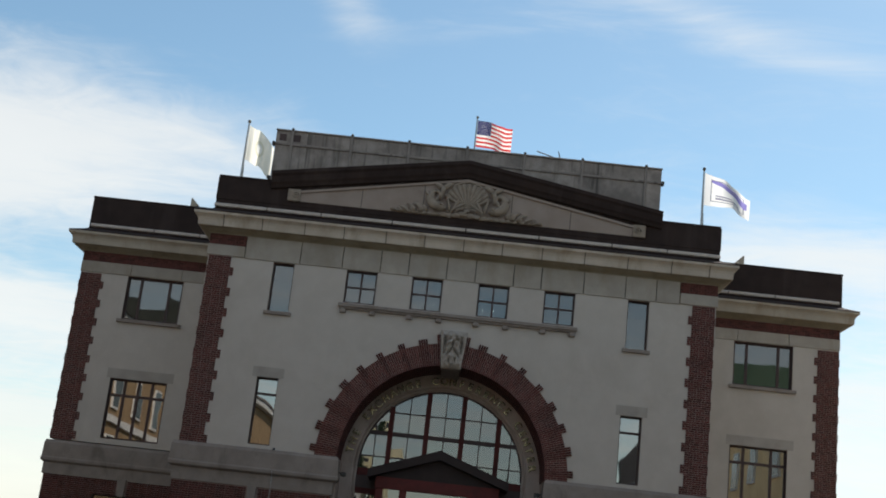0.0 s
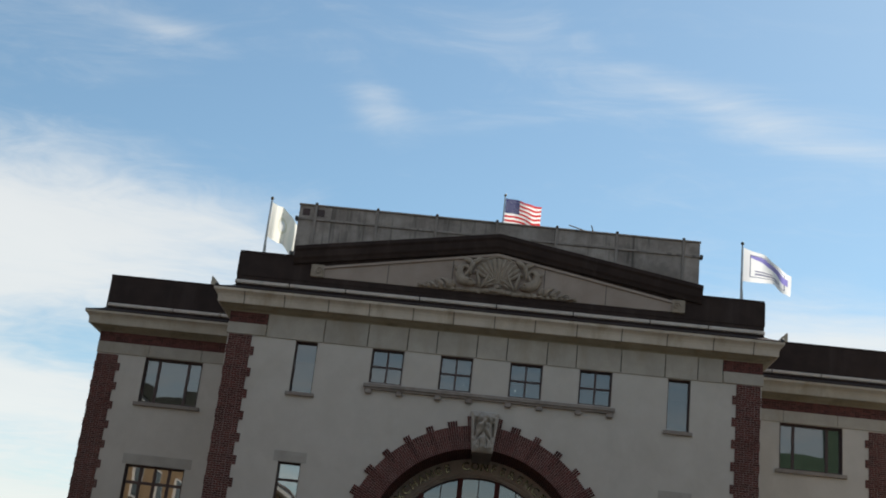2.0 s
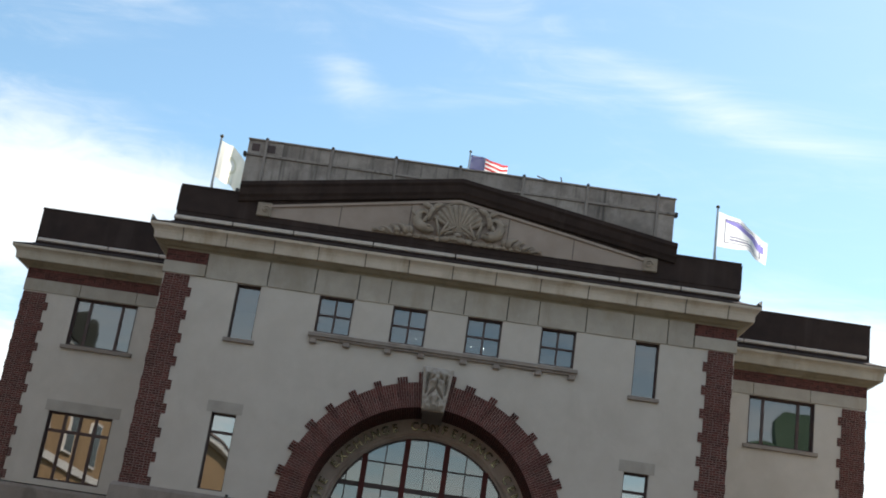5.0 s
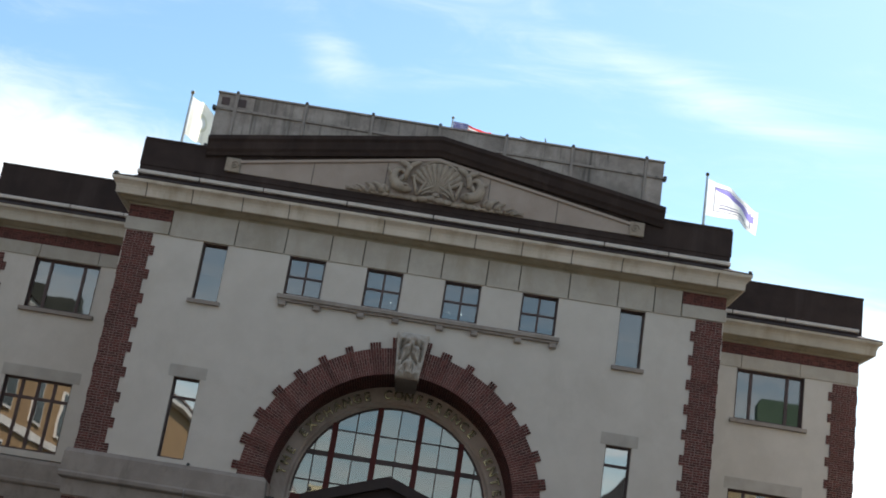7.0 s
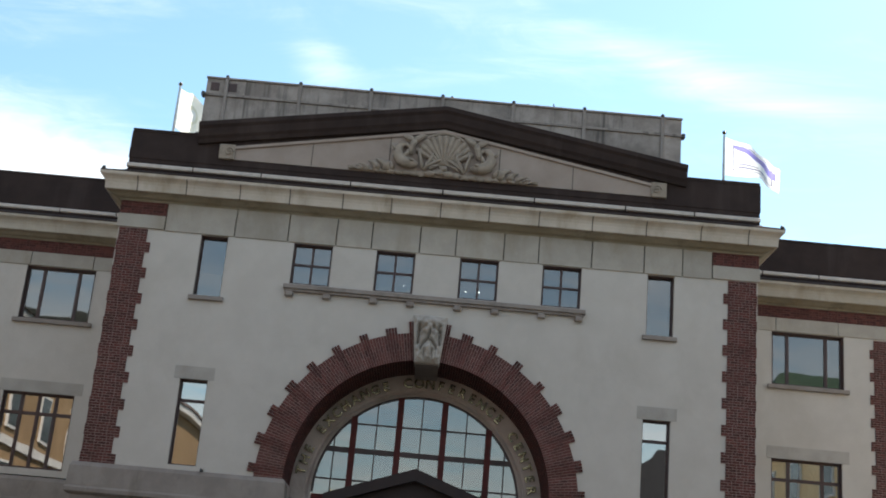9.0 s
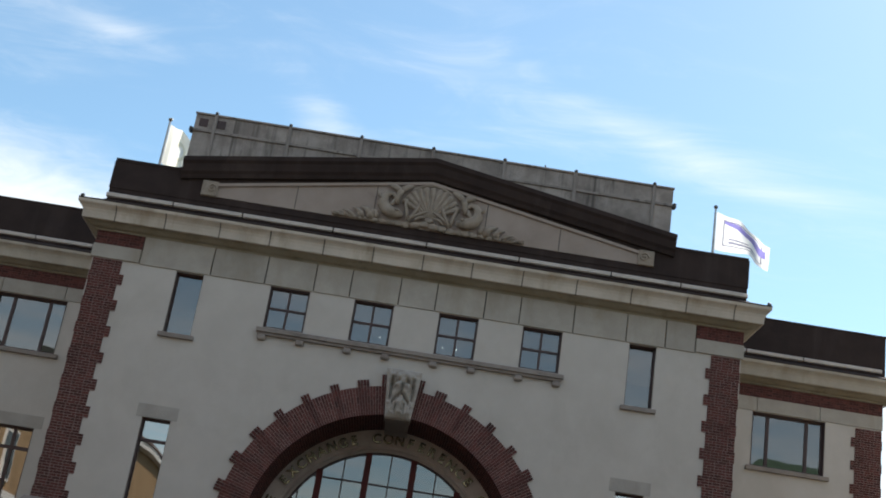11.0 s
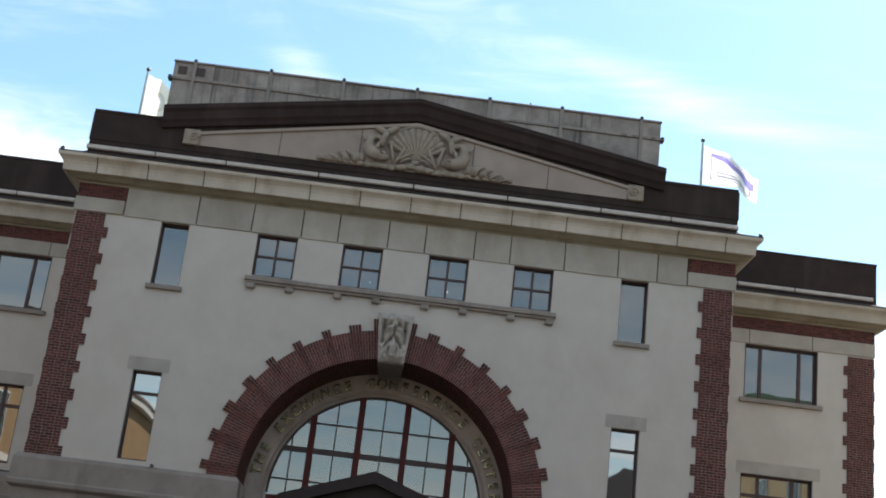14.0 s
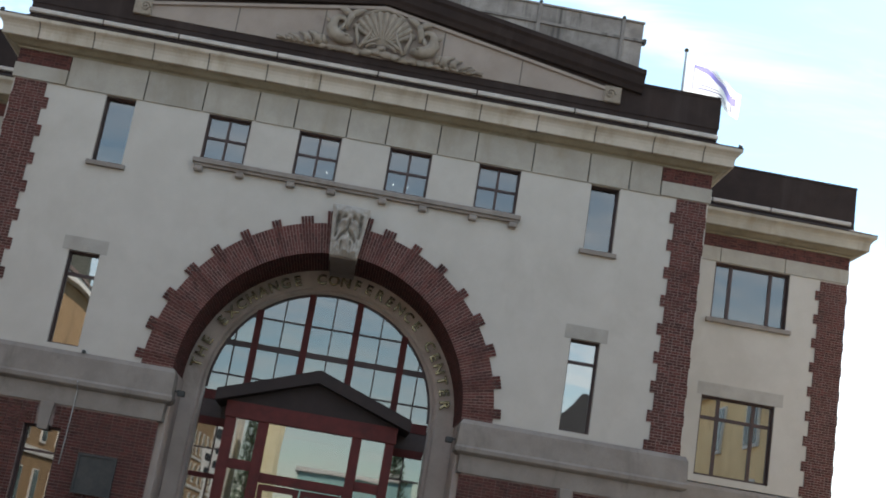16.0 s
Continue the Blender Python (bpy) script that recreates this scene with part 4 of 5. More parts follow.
for j in range(3):
    bm.faces.new([gable[0][j], gable[0][(j + 1) % 3], gable[1][(j + 1) % 3], gable[1][j]])
bm.faces.new(gable[0]), bm.faces.new(gable[1][::-1])
part("gable", bm, PORCH_ROOF, vest, "dark red-brown boarded gable")
part("frieze_board", block((VX - 2.08, VX + 2.08, VY0 - 0.12, VY0 + 0.1, 4.08, 4.47), bevel=0.01), RED, vest)
for x0, x1 in ((-2.05, -1.79), (-1.25, -1.0), (1.02, 1.26), (1.83, 2.05)):
    part("post", block((VX + x0, VX + x1, VY0 - 0.08, VY0 + 0.1, 0.0, 4.08), bevel=0.01), RED, vest)
for x in (-2.06, 1.90):
    part("side_wall", block((VX + x, VX + x + 0.16, VY0 + 0.1, VY1, 0.0, 4.46)), RED, vest)
for a, b, z in ((-1.79, -1.25, 3.02), (-1.0, 1.02, 2.80), (1.26, 1.83, 2.96)):
    part("rail", block((VX + a, VX + b, VY0 - 0.06, VY0 + 0.08, z - 0.13, z + 0.10), bevel=0.01), RED, vest)
    p = part("pane", block((VX + a, VX + b, VY0 + 0.0, VY0 + 0.006, z + 0.10, 4.08)), GLASS_PORCH, vest)
    p.visible_shadow = False
    p = part("pane", block((VX + a, VX + b, VY0 + 0.01, VY0 + 0.016, 0.5, z - 0.13)), GLASS_PORCH, vest)
    p.visible_shadow = False
for a, b in ((-1.0, 0.01), (0.01, 1.02)):
    d = part("door", block((VX + a + 0.02, VX + a + 0.14, VY0 - 0.04, VY0 + 0.0, 0.02, 2.64), (VX + b - 0.14, VX + b - 0.02, VY0 - 0.04, VY0 + 0.0, 0.02, 2.64), (VX + a + 0.14, VX + b - 0.14, VY0 - 0.04, VY0, 2.50, 2.64), (VX + a + 0.14, VX + b - 0.14, VY0 - 0.04, VY0, 0.02, 0.3)), RED, vest, "red glazed entrance door")
    part("door_handle", block((VX + 0.01 + (0.1 if a > -0.5 else -0.14), VX + 0.01 + (0.14 if a > -0.5 else -0.1), VY0 - 0.10, VY0 - 0.04, 0.9, 1.3)), STEEL, d)

# ---- roof enclosure behind the pediment ----
box = thing("rooftop_enclosure", "weathered grey panelled enclosure on the flat roof", "roof structure")
BX = [-7.32, -6.72, -4.53, -2.42, -0.28, 1.84, 3.96, 6.30, 6.88]
for a, b in zip(BX, BX[1:]):
    for z0, z1 in ((12.9, 16.06), (16.06, 16.60)):
        part("panel", block((a + 0.004, b - 0.004, 1.5, 1.62, z0 + 0.004, z1 - 0.004)), PANEL, box)
part("body", block((BX[0] + 0.02, BX[-1] - 0.02, 1.62, 12.0, 12.9, 16.58)), PANEL_RIB, box)
for x in BX[1:-1]:
    part("rib", block((x - 0.05, x + 0.05, 1.43, 1.52, 12.9, 16.63), bevel=0.01), PANEL_RIB, box)
    bm = bmesh.new()
    tube(bm, [(x, 1.46, 16.62), (x, 1.46, 16.70), (x, 1.46, 16.72)], [0.05, 0.055, 0.03], 6)
    part("cap", bm, IRON, box)
for x0, x1, z0, z1 in ((BX[0] - 0.04, BX[-1] + 0.04, 16.02, 16.12), (BX[0] - 0.02, BX[-1] + 0.02, 16.57, 16.65)):
    part("rail", block((x0, x1, 1.45, 1.53, z0 + 0.02, z1), bevel=0.008), PANEL_RIB, box)
for x in (-7.06, -6.54):
    part("vent", block((x - 0.13, x + 0.13, 1.485, 1.52, 16.22, 16.48), bevel=0.008), FRAME, box, "rust-brown vent plate")
for x in (BX[0] - 0.05, BX[-1] + 0.05):
    for z in (16.07, 14.75):
        part("bracket", block((x - 0.05, x + 0.05, 1.4, 1.62, z - 0.07, z + 0.07), bevel=0.015), IRON, box)

# a broken pole lying across the enclosure's top
pole = thing("fallen_rod", "thin bent metal rods lying on the enclosure roof", "rod")
bm = bmesh.new()
tube(bm, [(2.35, 3.2, 17.44), (2.8, 3.2, 17.32), (3.25, 3.2, 17.18), (3.55, 3.2, 16.60)], [0.022, 0.022, 0.024, 0.026], 5)
tube(bm, [(3.17, 3.15, 17.50), (3.25, 3.2, 17.25), (3.36, 3.2, 16.58)], [0.02, 0.026, 0.03], 5)
part("rod", bm, IRON, pole)


# ---- flags ----
def flagpole(x, y, top, base, wide, high, material, label, sway, phase, droop=0.0, taper=0.0):
    f = thing("flagpole", label, "flag", at=(x, y, base))
    bm = bmesh.new()
    tube(bm, [(0, 0, 0), (0, 0, (top - base) * 0.6), (0, 0, top - base)], [0.06, 0.05, 0.035], 8)
    part("pole", bm, STEEL, f, "grey metal pole")
    bm = bmesh.new()
    bmesh.ops.create_uvsphere(bm, u_segments=10, v_segments=6, radius=0.075, matrix=Matrix.Translation((0, 0, top - base + 0.05)))
    part("finial", bm, GILT, f, "small ball finial", smooth=True)
    bm = bmesh.new()
    uv = bm.loops.layers.uv.new("UVMap")
    nu, nv = 36, 20
    grid = []
    for j in range(nv + 1):
        row = []
        for i in range(nu + 1):
            u, v = i / nu, j / nv
            wave = 0.16 * u * math.sin(7.5 * u + phase + 1.1 * v) + 0.05 * u * math.sin(17 * u - 3 * v + phase)
            row.append(bm.verts.new((0.05 + u * wide * (1 - 0.12 * abs(math.sin(phase))), wave * sway, top - base - 0.12 - (1 - v) * high * (1 - taper * u) - droop * (0.5 * u + 0.5 * u * u) * wide - 0.06 * u * math.sin(6 * u + phase))))
        grid.append(row)
    for j in range(nv):
        for i in range(nu):
            face = bm.faces.new([grid[j][i], grid[j][i + 1], grid[j + 1][i + 1], grid[j + 1][i]])
            for loop, (a, b) in zip(face.loops, ((i, j), (i + 1, j), (i + 1, j + 1), (i, j + 1))):
                loop[uv].uv = (a / nu, b / nv)
    part("flag", bm, material, f, smooth=True)
    bm = bmesh.new()
    tube(bm, [(0.22, 0, 0.0), (0.14, 0, 0.6), (0.05, 0, top - base - 1.9)], [0.03, 0.02, 0.008], 5)
    part("halyard", bm, IRON, f, "dark rope tied off beside the pole")
    return f


flagpole(-9.60, 7.7, 19.0, 14.3, 1.15, 1.5, FLAG_EMBLEM, "white flag with a pale badge hanging from a metal pole", 2.6, 0.4, 0.7)
flagpole(9.66, 7.7, 19.0, 14.3, 2.15, 1.42, FLAG_HARBOUR, "white and violet-blue flag drooping from a metal pole", 1.9, 1.0, 0.46, 0.42)
flagpole(-0.04, 21.0, 25.4, 12.9, 2.1, 1.5, FLAG_STRIPED, "red and white striped flag with a blue canton", 1.4, 2.2, 0.16)

# ---- small things on the front ----
for s in (-1, 1):
    lampy = thing("floodlight", "small dark floodlight on a bracket beside the arch", "lamp", "arch floodlights", at=(s * 3.36, 0.35, 4.42))
    bm = bmesh.new()
    tube(bm, [(s * 0.12, 0, 0.02), (0, -0.02, 0), (-s * 0.12, -0.08, -0.06)], [0.02, 0.02, 0.02], 6)
    part("bracket", bm, IRON, lampy)
    bm = block((-0.09 - s * 0.14, 0.09 - s * 0.14, -0.20, -0.04, -0.12, 0.02), bevel=0.02)
    part("housing", bm, IRON, lampy)
case = thing("notice_case", "dark iron-framed notice case fixed to the brick wall", "notice case")
part("back", block((-5.15, -4.30, -0.06, -0.03, 1.75, 2.62)), IRON, case)
for b in ((-5.17, -5.12, -0.09, -0.04, 1.73, 2.64), (-4.33, -4.28, -0.09, -0.04, 1.73, 2.64), (-5.12, -4.33, -0.09, -0.04, 2.59, 2.64), (-5.12, -4.33, -0.09, -0.04, 1.73, 1.78)):
    part("frame", block(b), IRON, case)
cable = thing("conduit", "thin pale conduit running down the brick wall", "cable")
bm = bmesh.new()
tube(bm, [(-5.52, -0.30, 4.2), (-5.53, -0.08, 4.02), (-5.53, -0.08, 3.4), (-5.56, -0.06, 2.3)], [0.014] * 4, 6)
part("pipe", bm, STEEL, cable)
stub = thing("drain_stub", "short rusty drain stub over the string course", "pipe", at=(-5.58, -0.12, 4.93))
bm = bmesh.new()
tube(bm, [(0, 0.14, 0), (0, -0.04, 0), (0, -0.05, -0.05)], [0.035, 0.035, 0.03], 7)
part("pipe", bm, IRON, stub)
for x in (-0.87, 0.84, 1.21):
    ob = thing("ceiling_lamp", "small lit lamp inside the upper room", "lamp", "lamps in the upper room", at=(x, 0.5, 10.46))
    bm = bmesh.new()
    bmesh.ops.create_icosphere(bm, subdivisions=2, radius=0.016)
    part("bulb", bm, BULB, ob)
    part("stem", block((-0.006, 0.006, -0.006, 0.006, 0.016, 2.14)), IRON, ob)

# ---- what the panes mirror: the pier sheds either side, towers behind ----
def shed(s, far, near, top, rise):
    """A long pier shed beside the forecourt, from far to near along y."""
    ob = thing("pier_shed", "pier shed of golden brick coloured as if sunlit, with a flat roof" if s > 0 else "long buff-brick pier shed with a russet roof", "building", "pier sheds", at=(s * 26, -80, 0))
    part("wall", block((-6, 6, far, near, 0, top - 0.5)), SUNLIT_GOLD if s > 0 else BUFF, ob)
    part("eaves", block((-6.5, 6.5, far - 0.5, near + 0.5, top - 0.5, top)), PALE, ob)
    bm = bmesh.new()
    pts = [(-6.6, top), (6.6, top), (5.7, top + rise), (-5.7, top + rise)]
    rows_ = [[bm.verts.new((x, y, z)) for x, z in pts] for y in (far - 0.6, near + 0.6)]
    for j in range(4):
        bm.faces.new([rows_[0][j], rows_[0][(j + 1) % 4], rows_[1][(j + 1) % 4], rows_[1][j]])
    bm.faces.new(rows_[0]), bm.faces.new(rows_[1][::-1])
    part("roof", bm, COPPER if s > 0 else RUSSET, ob)
    face = -s * 6.0
    for z in (4.4, 8.4) if s < 0 else ():
        part("band", block((min(face, face - s * 0.15), max(face, face - s * 0.15), far, near, z - 0.2, z + 0.2)), PALE, ob)
    for i in range(26):
        y = near - 4 - i * 5.2
        if y < far + 1.5:
            break
        for z0, z1 in ((1.0, 3.2), (5.2, 7.4), (9.2, 11.4)):
            w = part("window", block((min(face, face - s * 0.12), max(face, face - s * 0.12), y - 0.85, y + 0.85, z0 - 0.15, z1 + 0.12)), PALE, ob)
            part("pane", block((min(face - s * 0.1, face - s * 0.14), max(face - s * 0.1, face - s * 0.14), y - 0.7, y + 0.7, z0, z1)), DARK_PANE, w)


shed(-1, 36, 72, 14.4, 0.6), shed(-1, -70, 34.6, 16.6, 0.9), shed(1, 36, 72, 12.9, 0.4)
barn = thing("warehouse", "dark slate-clad warehouse with a gabled roof", "building", at=(27, -98, 0))
part("wall", block((-7, 7, -52, 52, 0, 11.5)), TAR, barn)
bm = bmesh.new()
gables = [[bm.verts.new((x, y, z)) for x, z in ((-7.4, 11.5), (7.4, 11.5), (0, 16.2))] for y in (-52.4, 52.4)]
for j in range(3):
    bm.faces.new([gables[0][j], gables[0][(j + 1) % 3], gables[1][(j + 1) % 3], gables[1][j]])
bm.faces.new(gables[0]), bm.faces.new(gables[1][::-1])
part("roof", bm, TAR, barn)
tower = thing("apartment_tower", "narrow cream apartment tower with stacked balconies", "building", at=(-11.5, -190, 0))
part("wall", block((-1.7, 1.7, -9, 9, 0, 24)), CREAM, tower)
for i in range(12):
    z = 1.0 + i * 1.9
    part("balcony", block((-1.9, -0.5, 9, 10.0, z, z + 0.7)), CREAM, tower)
    part("window", block((-1.5, -0.45, 8.99, 9.05, z + 0.75, z + 1.75)), DARK_PANE, tower)
flats = thing("apartment_block", "pale concrete apartment block with rows of dark windows", "building", at=(-21.2, -190, 0))
part("wall", block((-4.0, 4.0, -9, 9, 0, 25)), PALE, flats)
for i in range(8):
    for j in range(4):
        part("window", block((-3.6 + j * 1.9, -2.3 + j * 1.9, 8.98, 9.05, 1.2 + i * 2.9, 2.7 + i * 2.9)), DARK_PANE, flats)


def tree(x, y, tall, wide, seed):
    """A slim tree: tapered trunk, limbs and a crown of many small leaf clumps."""
    rng = random.Random(seed)
    ob = thing("tree", "tall slim green tree on the far side of the forecourt", "tree", at=(x, y, 0))
    bm = bmesh.new()
    tube(bm, [(0, 0, 0), (0.1, 0, tall * 0.45), (0, 0.1, tall * 0.9)], [0.3, 0.2, 0.05], 8)
    for i in range(9):
        a_, z_ = rng.uniform(0, 6.28), tall * rng.uniform(0.2, 0.75)
        tube(bm, [(0, 0, z_), (0.6 * wide * math.cos(a_), 0.6 * wide * math.sin(a_), z_ + 1.4)], [0.09, 0.02], 5)
    part("trunk", bm, RUSSET, ob, "brown tapered trunk with limbs")
    v, f = [], []
    for i in range(2600):
        t = rng.uniform(0.12, 1.0)
        r = wide * math.sqrt(rng.random()) * (0.35 + 0.75 * math.sin(math.pi * min(1.0, t**0.7)))
        a_ = rng.uniform(0, 6.28)
        c = Vector((r * math.cos(a_), r * math.sin(a_), tall * t))
        e1, e2 = (Vector((rng.gauss(0, 1), rng.gauss(0, 1), rng.gauss(0, 1))).normalized() * rng.uniform(0.12, 0.26) for _ in range(2))
        k_ = len(v)
        v += [c + e1, c + e2, c - e1, c - e2]
        f.append((k_, k_ + 1, k_ + 2, k_ + 3))
    me = bpy.data.meshes.new("crown")
    me.from_pydata(v, [], f)
    me.materials.append(SPRUCE)
    crown_ = new("crown", me)
    crown_.parent = ob
    tagged(crown_, "loose green leaves")


tree(-11.9, -150, 21.0, 1.5, 4), tree(12.4, -150, 19.0, 2.0, 9)
for x, half, h, skin in ((62, 13, 52, TAR), (93, 13, 73, VERDANT), (132, 26, 83, VERDANT), (-93, 13, 73, OLIVE), (-132, 26, 83, OLIVE)):
    office = thing("office_block", "far dark slate office block" if skin is TAR else "far green-clad office block" if skin is VERDANT else "far olive-grey office block", "building", "far office blocks", at=(x, -300 if skin is TAR else -322, 0))
    rise = 16 if skin is TAR else 2
    part("wall", block((-half, half, -2, 2, 0, h - rise)), skin, office)
    bm = bmesh.new()
    ends = [[bm.verts.new((u, y, z)) for u, z in ((-half, h - rise), (half, h - rise), (half * (0.5 if skin is TAR else 0.94), h), (half * (0.2 if skin is TAR else -0.94), h))] for y in (-2, 2)]
    for j in range(4):
        bm.faces.new([ends[0][j], ends[0][(j + 1) % 4], ends[1][(j + 1) % 4], ends[1][j]])
    bm.faces.new(ends[0]), bm.faces.new(ends[1][::-1])
    part("roof", bm, skin, office)
hall = thing("glazed_hall", "low sea-green glazed hall", "building", at=(6, -180, 0))
part("wall", block((-11, 11, -8, 8, 0, 12.5)), SEA_GLASS, hall)
part("roof", block((-11.5, 11.5, -8.5, 8.5, 12.5, 13.2)), PALE, hall)

# ---- brickwork, laid last ----
COURSE, STRETCH, HEAD, JOINT = 0.072, 0.203, 0.098, 0.016
shared_bricks = {}


def brick_mesh(width, depth=0.05):
    key = (round(width, 3), round(depth, 3))
    if key not in shared_bricks:
        bm = bmesh.new()
        w, h, c = width / 2, (COURSE - JOINT) / 2, 0.004
        back_ = [bm.verts.new((x, depth, z)) for x, z in ((-w, -h), (w, -h), (w, h), (-w, h))]
        mid_ = [bm.verts.new((x, c, z)) for x, z in ((-w, -h), (w, -h), (w, h), (-w, h))]
        front_ = [bm.verts.new((x, 0, z)) for x, z in ((c - w, c - h), (w - c, c - h), (w - c, h - c), (c - w, h - c))]
        for a, b in ((back_, mid_), (mid_, front_)):
            for j in range(4):
                bm.faces.new([a[j], a[(j + 1) % 4], b[(j + 1) % 4], b[j]])
        bm.faces.new(front_)
        shared_bricks[key] = mesh_of("brick", bm, BRICK)
    return shared_bricks[key]


def courses(x0, x1, z0, z1, edge=None, skip=()):
    """Bricks of a Flemish bond as (centre x, centre z, width). edge(z) may give other limits for a course."""
    out, i, z = [], 0, z0
    while z + COURSE <= z1 + 0.02:
        a, b = edge(z + COURSE / 2, i) if edge else (x0, x1)
        x, k, cz = a, i % 2, z + COURSE / 2
        cuts = [h for h in skip if h[2] < cz < h[3]]
        while x < b - 0.02:
            w = min(STRETCH if k % 2 == 0 else HEAD, b - x - 0.002)
            if b - x - w < 0.045:
                w = b - x
            lo, hi = x, x + w
            for h in cuts:
                if h[0] <= lo and hi <= h[1]:
                    hi = lo
                elif lo < h[0] < hi:
                    hi = h[0]
                elif lo < h[1] < hi:
                    lo = h[1]
            if hi - lo > 0.03:
                out.append(((lo + hi) / 2, cz, hi - lo - JOINT))
            x += w
            k += 1
        i, z = i + 1, z + COURSE
    return out


def lay(parent, bricks, y, single):
    """Lays bricks on a wall: the first so many as objects of their own, the rest joined."""
    rest_v, rest_f = [], []
    for i, (cx, cz, w) in enumerate(bricks):
        jut = random.uniform(-0.004, 0.003)
        if i < single:
            ob = new("brick", brick_mesh(w))
            ob.parent = parent
            ob.location = (cx, y + jut, cz)
        else:
            b, h = len(rest_v), (COURSE - JOINT) / 2
            rest_v += [(cx + sx * w / 2, y + jut + d, cz + sz * h) for d in (0.0, 0.05) for sx, sz in ((-1, -1), (1, -1), (1, 1), (-1, 1))]
            rest_f += [(b, b + 1, b + 2, b + 3), (b, b + 4, b + 5, b + 1), (b + 1, b + 5, b + 6, b + 2), (b + 2, b + 6, b + 7, b + 3), (b + 3, b + 7, b + 4, b)]
    if rest_v:
        me = bpy.data.meshes.new("brickwork")
        me.from_pydata(rest_v, [], rest_f)
        me.materials.append(BRICK_JOINED)
        ob = new("brickwork", me)
        ob.parent = parent
        tagged(ob, kind="stuff")


def quoin(s, inner, outer, y, z0, first, single):
    """A toothed brick corner. s: side; teeth of four courses every ten."""
    def limits(z, i):
        tooth = ((z - first + 0.15) % 0.72) < 0.29
        a, b = inner - (0.125 if tooth else 0.0), outer + (0.022 if tooth else 0.0)
        return (a, b) if s > 0 else (-b, -a)
    lo, hi = sorted((s * (inner + 0.02), s * (outer - 0.005)))
    q = part("brick_quoin", block((lo, hi, y - 0.018, y + 0.05, z0, TOP)), MORTAR, house, "toothed red-brick quoin")
    for z in range(9):
        c = first + 0.72 * z
        lo, hi = sorted((s * (inner - 0.115), s * (inner + 0.05)))
        part("mortar_bed", block((lo, hi, y - 0.016, y + 0.03, max(z0, c - 0.14), c + 0.13)), MORTAR, q)
    bricks = courses(0, 0, z0, TOP, limits)
    bricks.sort(key=lambda b: b[1])
    lay(q, bricks, y - 0.03, single)
    # the return face round the corner
    side = [(cy, cz, w) for cy, cz, w in courses(y, y + 0.9, z0, TOP)]
    v, f = [], []
    for cy, cz, w in side:
        tooth = ((cz - first + 0.15) % 0.72) < 0.29
        b, h, xx = len(v), (COURSE - JOINT) / 2, outer + (0.022 if tooth else 0.0)
        v += [(s * (xx + d), cy + sx * w / 2, cz + sz * h) for d in (0.004, -0.05) for sx, sz in ((-1, -1), (1, -1), (1, 1), (-1, 1))]
        f += [(b, b + 1, b + 2, b + 3), (b, b + 4, b + 5, b + 1), (b + 1, b + 5, b + 6, b + 2), (b + 2, b + 6, b + 7, b + 3), (b + 3, b + 7, b + 4, b)]
    me = bpy.data.meshes.new("brickwork")
    me.from_pydata(v, [], f)
    me.materials.append(BRICK_JOINED)
    ob = new("brickwork", me)
    ob.parent = q
    tagged(ob, kind="stuff")


for s in (-1, 1):
    quoin(s, 7.96, X - 0.05, 0.0, SPRING, 4.99, 300)
    quoin(s, 13.82, WING_X, WING_Y, SPRING, 5.07, 300)

# brick end panels of the frieze, brick bands of the wings
for s in (-1, 1):
    lo, hi = sorted((s * 7.53, s * (X + 0.01)))
    panel = part("brick_panel", block((lo, hi, -0.015, 0.06, 11.69, 12.09)), RED_MORTAR, house, "red-brick frieze panel")
    lay(panel, courses(lo, hi, 11.70, 12.07), -0.03, 300)
    lo, hi = sorted((s * X, s * (WING_X + 0.01)))
    panel = part("brick_panel", block((lo, hi, WING_Y - 0.012, WING_Y + 0.05, 11.76, 12.14)), RED_MORTAR, house, "red-brick band under the wing cornice")
    lay(panel, courses(lo, hi, 11.77, 12.14), WING_Y - 0.025, 300)

# ground-floor brickwork
for s, h in ((-1, GROUND_HOLES[0]), (1, GROUND_HOLES[1])):
    lo, hi = sorted((s * 3.55, s * (X + 0.005)))
    cx = sum(h[:2]) / 2
    field = part("brick_field", block((lo + 0.1, lo + 0.12, 0.012, 0.02, 3.0, 3.02)), MORTAR, house, "red-brick ground-floor wall")
    got = courses(lo, hi, 0.0, 3.64, skip=(h, (cx - 0.2, cx + 0.2, 3.0, 3.7)))
    got.sort(key=lambda b: -b[1])
    lay(field, got, -0.02, 300)
    lo, hi = sorted((s * X, s * WING_X))
    g = tuple(sorted((s * 10.6, s * 12.75))) + (1.0, 3.05)
    cx = sum(g[:2]) / 2
    field = part("brick_field", block((lo + 0.1, lo + 0.12, WING_Y + 0.012, WING_Y + 0.02, 3.0, 3.02)), MORTAR, house, "red-brick wing ground-floor wall")
    got = courses(lo, hi, 0.0, 3.60, skip=(g, (cx - 0.2, cx + 0.2, 3.0, 3.7)))
    got.sort(key=lambda b: -b[1])
    lay(field, got, WING_Y - 0.02, 300)

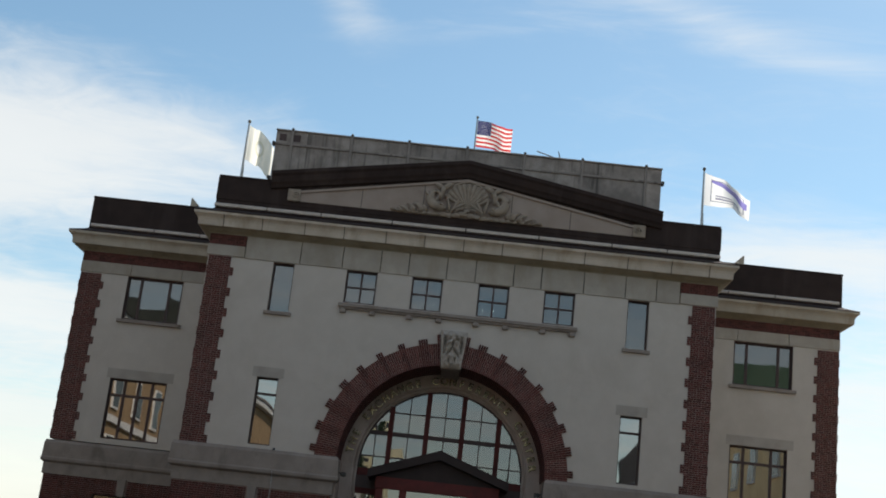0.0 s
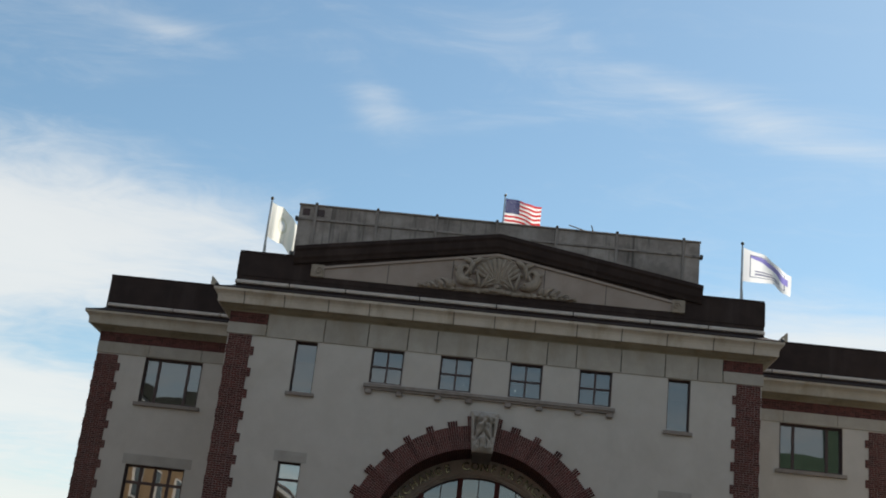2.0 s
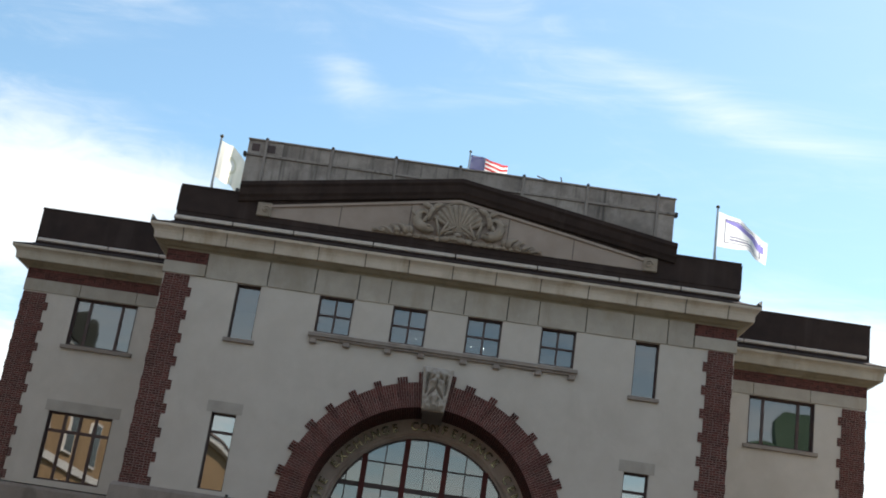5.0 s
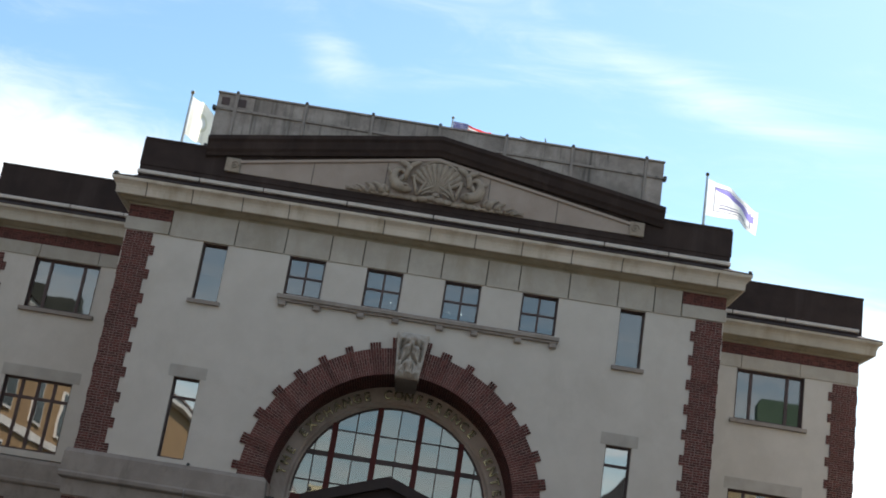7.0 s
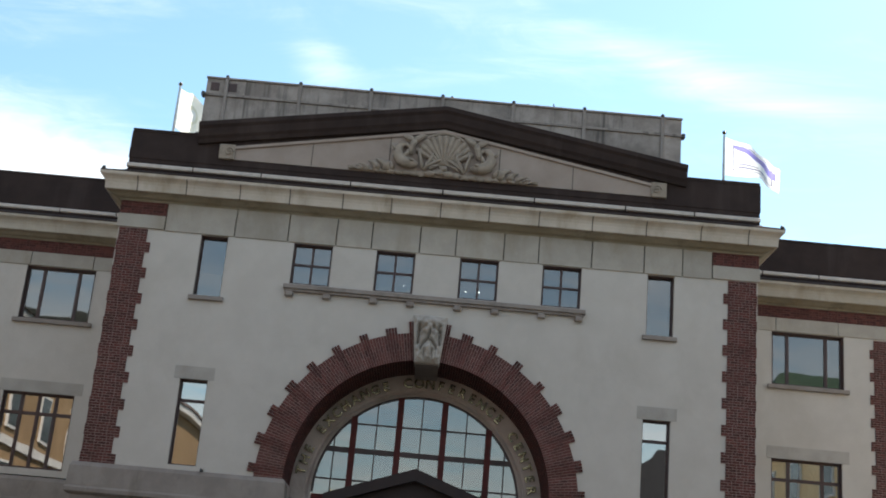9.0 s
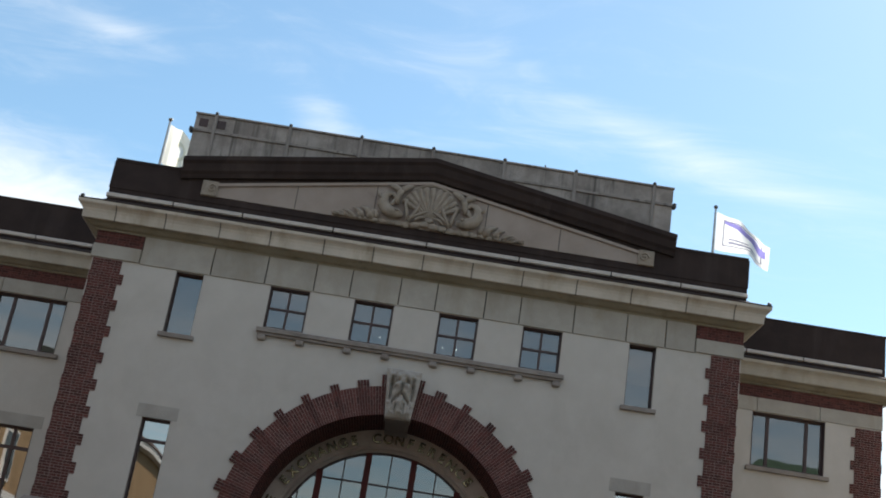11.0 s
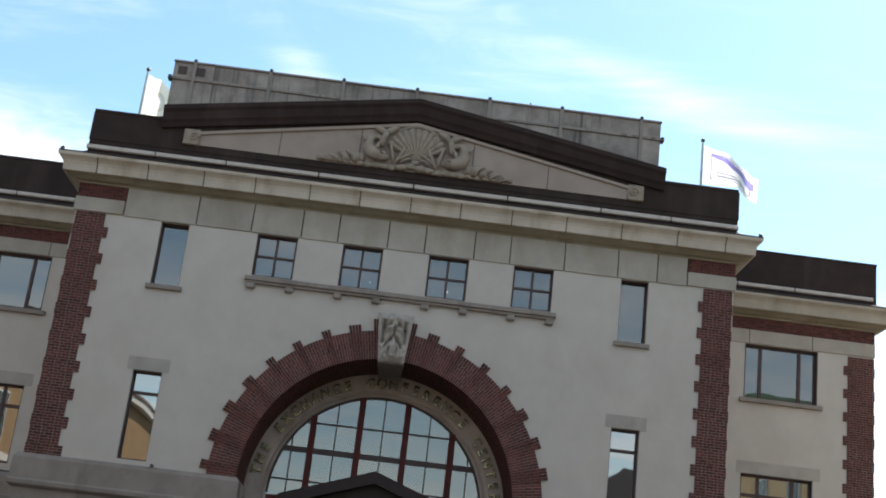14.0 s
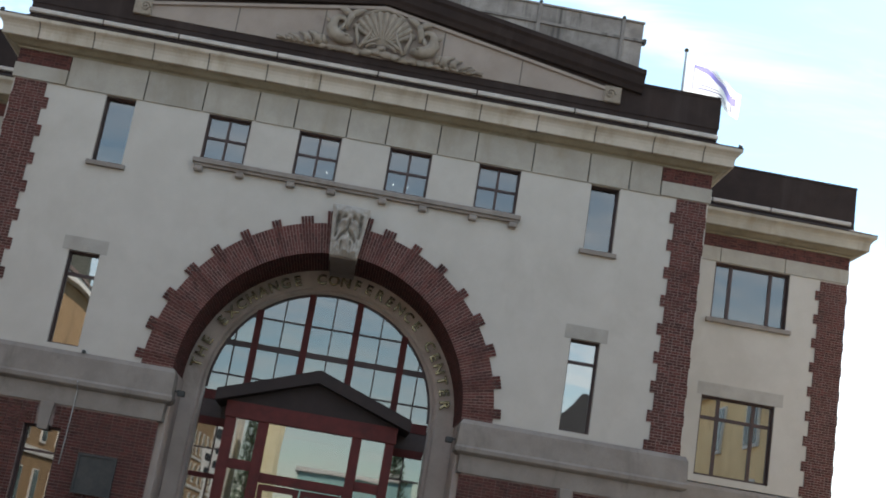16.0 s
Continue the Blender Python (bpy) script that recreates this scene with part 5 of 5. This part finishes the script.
# arch bricks: radial courses, every fifth group longer
ring = part("brick_arch", bmesh.new(), MORTAR, house, "radial red-brick arch with a toothed outer edge")
old = ring.data
bm = bmesh.new()
ring_piece(bm, R_IN + 0.01, R_OUT - 0.01, 0.0, math.pi, -0.027, 0.05, ARCH, 60)
ring.data = mesh_of("brick_arch", bm, PALE_MORTAR)
bpy.data.meshes.remove(old)
STEP = 0.071 / 3.85
count = int(math.pi / STEP)
made = 0
joined = bmesh.new()
PITCH = radians(10.42)
for i in range(count):
    a0 = math.pi * i / count
    a1 = a0 + math.pi / count
    am = (a0 + a1) / 2
    if abs(am - math.pi / 2) < 0.085:
        continue
    off = (min(am, math.pi - am) - radians(1.6)) % PITCH
    near_key = abs(am - math.pi / 2) < 0.13
    tooth = off < radians(3.8) or near_key
    outer = (4.52 if near_key else R_TOOTH) if tooth else R_OUT
    cuts = [R_IN, R_IN + (0.20 if i % 2 else 0.10)]
    while cuts[-1] + 0.24 < outer:
        cuts.append(cuts[-1] + 0.205)
    cuts[-1] = outer if outer - cuts[-1] < 0.09 else cuts[-1]
    if cuts[-1] < outer:
        cuts.append(outer)
    gap = 0.0095
    for r0, r1 in zip(cuts, cuts[1:]):
        jut = -0.035 + random.uniform(-0.004, 0.004) - (0.012 if tooth else 0.0)
        g0, g1 = gap / r0, gap / r1
        target = bmesh.new() if made < 300 and abs(am - math.pi / 2) < radians(38) else joined
        vv = []
        for y in (jut, 0.06):
            for r, a in ((r0 + 0.007, a0 + g0), (r1 - 0.007, a0 + g1), (r1 - 0.007, a1 - g1), (r0 + 0.007, a1 - g0)):
                vv.append(target.verts.new((ARCH[0] + r * math.cos(a), y, ARCH[1] + r * math.sin(a))))
        for f in ((0, 1, 2, 3), (0, 4, 5, 1), (1, 5, 6, 2), (2, 6, 7, 3), (3, 7, 4, 0)):
            target.faces.new([vv[j] for j in f])
        if target is not joined:
            part("brick", target, BRICK, ring)
            made += 1
part("brickwork", joined, BRICK_JOINED, ring, kind="stuff")
# soffit of the arch
bm = bmesh.new()
ring_piece(bm, R_IN + 0.012, R_IN + 0.10, 0.0, math.pi, 0.0, 2.0, ARCH, 60)
soffit = part("arch_soffit", bm, MORTAR, house, "shadowed brick soffit of the arch")
v, f = [], []
n_sof = int(math.pi * R_IN / COURSE)
for i in range(n_sof):
    a0, a1 = math.pi * i / n_sof + 0.0015, math.pi * (i + 1) / n_sof - 0.0015
    y = -0.03 - (0.1 if i % 2 else 0.0)
    while y < 1.95:
        y0, y1 = max(y, -0.03) + 0.005, min(y + 0.205, 1.96) - 0.005
        b = len(v)
        v += [(ARCH[0] + r * math.cos(a), yy, ARCH[1] + r * math.sin(a)) for r in (R_IN, R_IN + 0.05) for a, yy in ((a0, y0), (a1, y0), (a1, y1), (a0, y1))]
        f += [(b, b + 1, b + 2, b + 3), (b, b + 4, b + 5, b + 1), (b + 1, b + 5, b + 6, b + 2), (b + 2, b + 6, b + 7, b + 3), (b + 3, b + 7, b + 4, b)]
        y += 0.205
me = bpy.data.meshes.new("brickwork")
me.from_pydata(v, [], f)
me.materials.append(BRICK_JOINED)
ob = new("brickwork", me)
ob.parent = soffit
tagged(ob, kind="stuff")
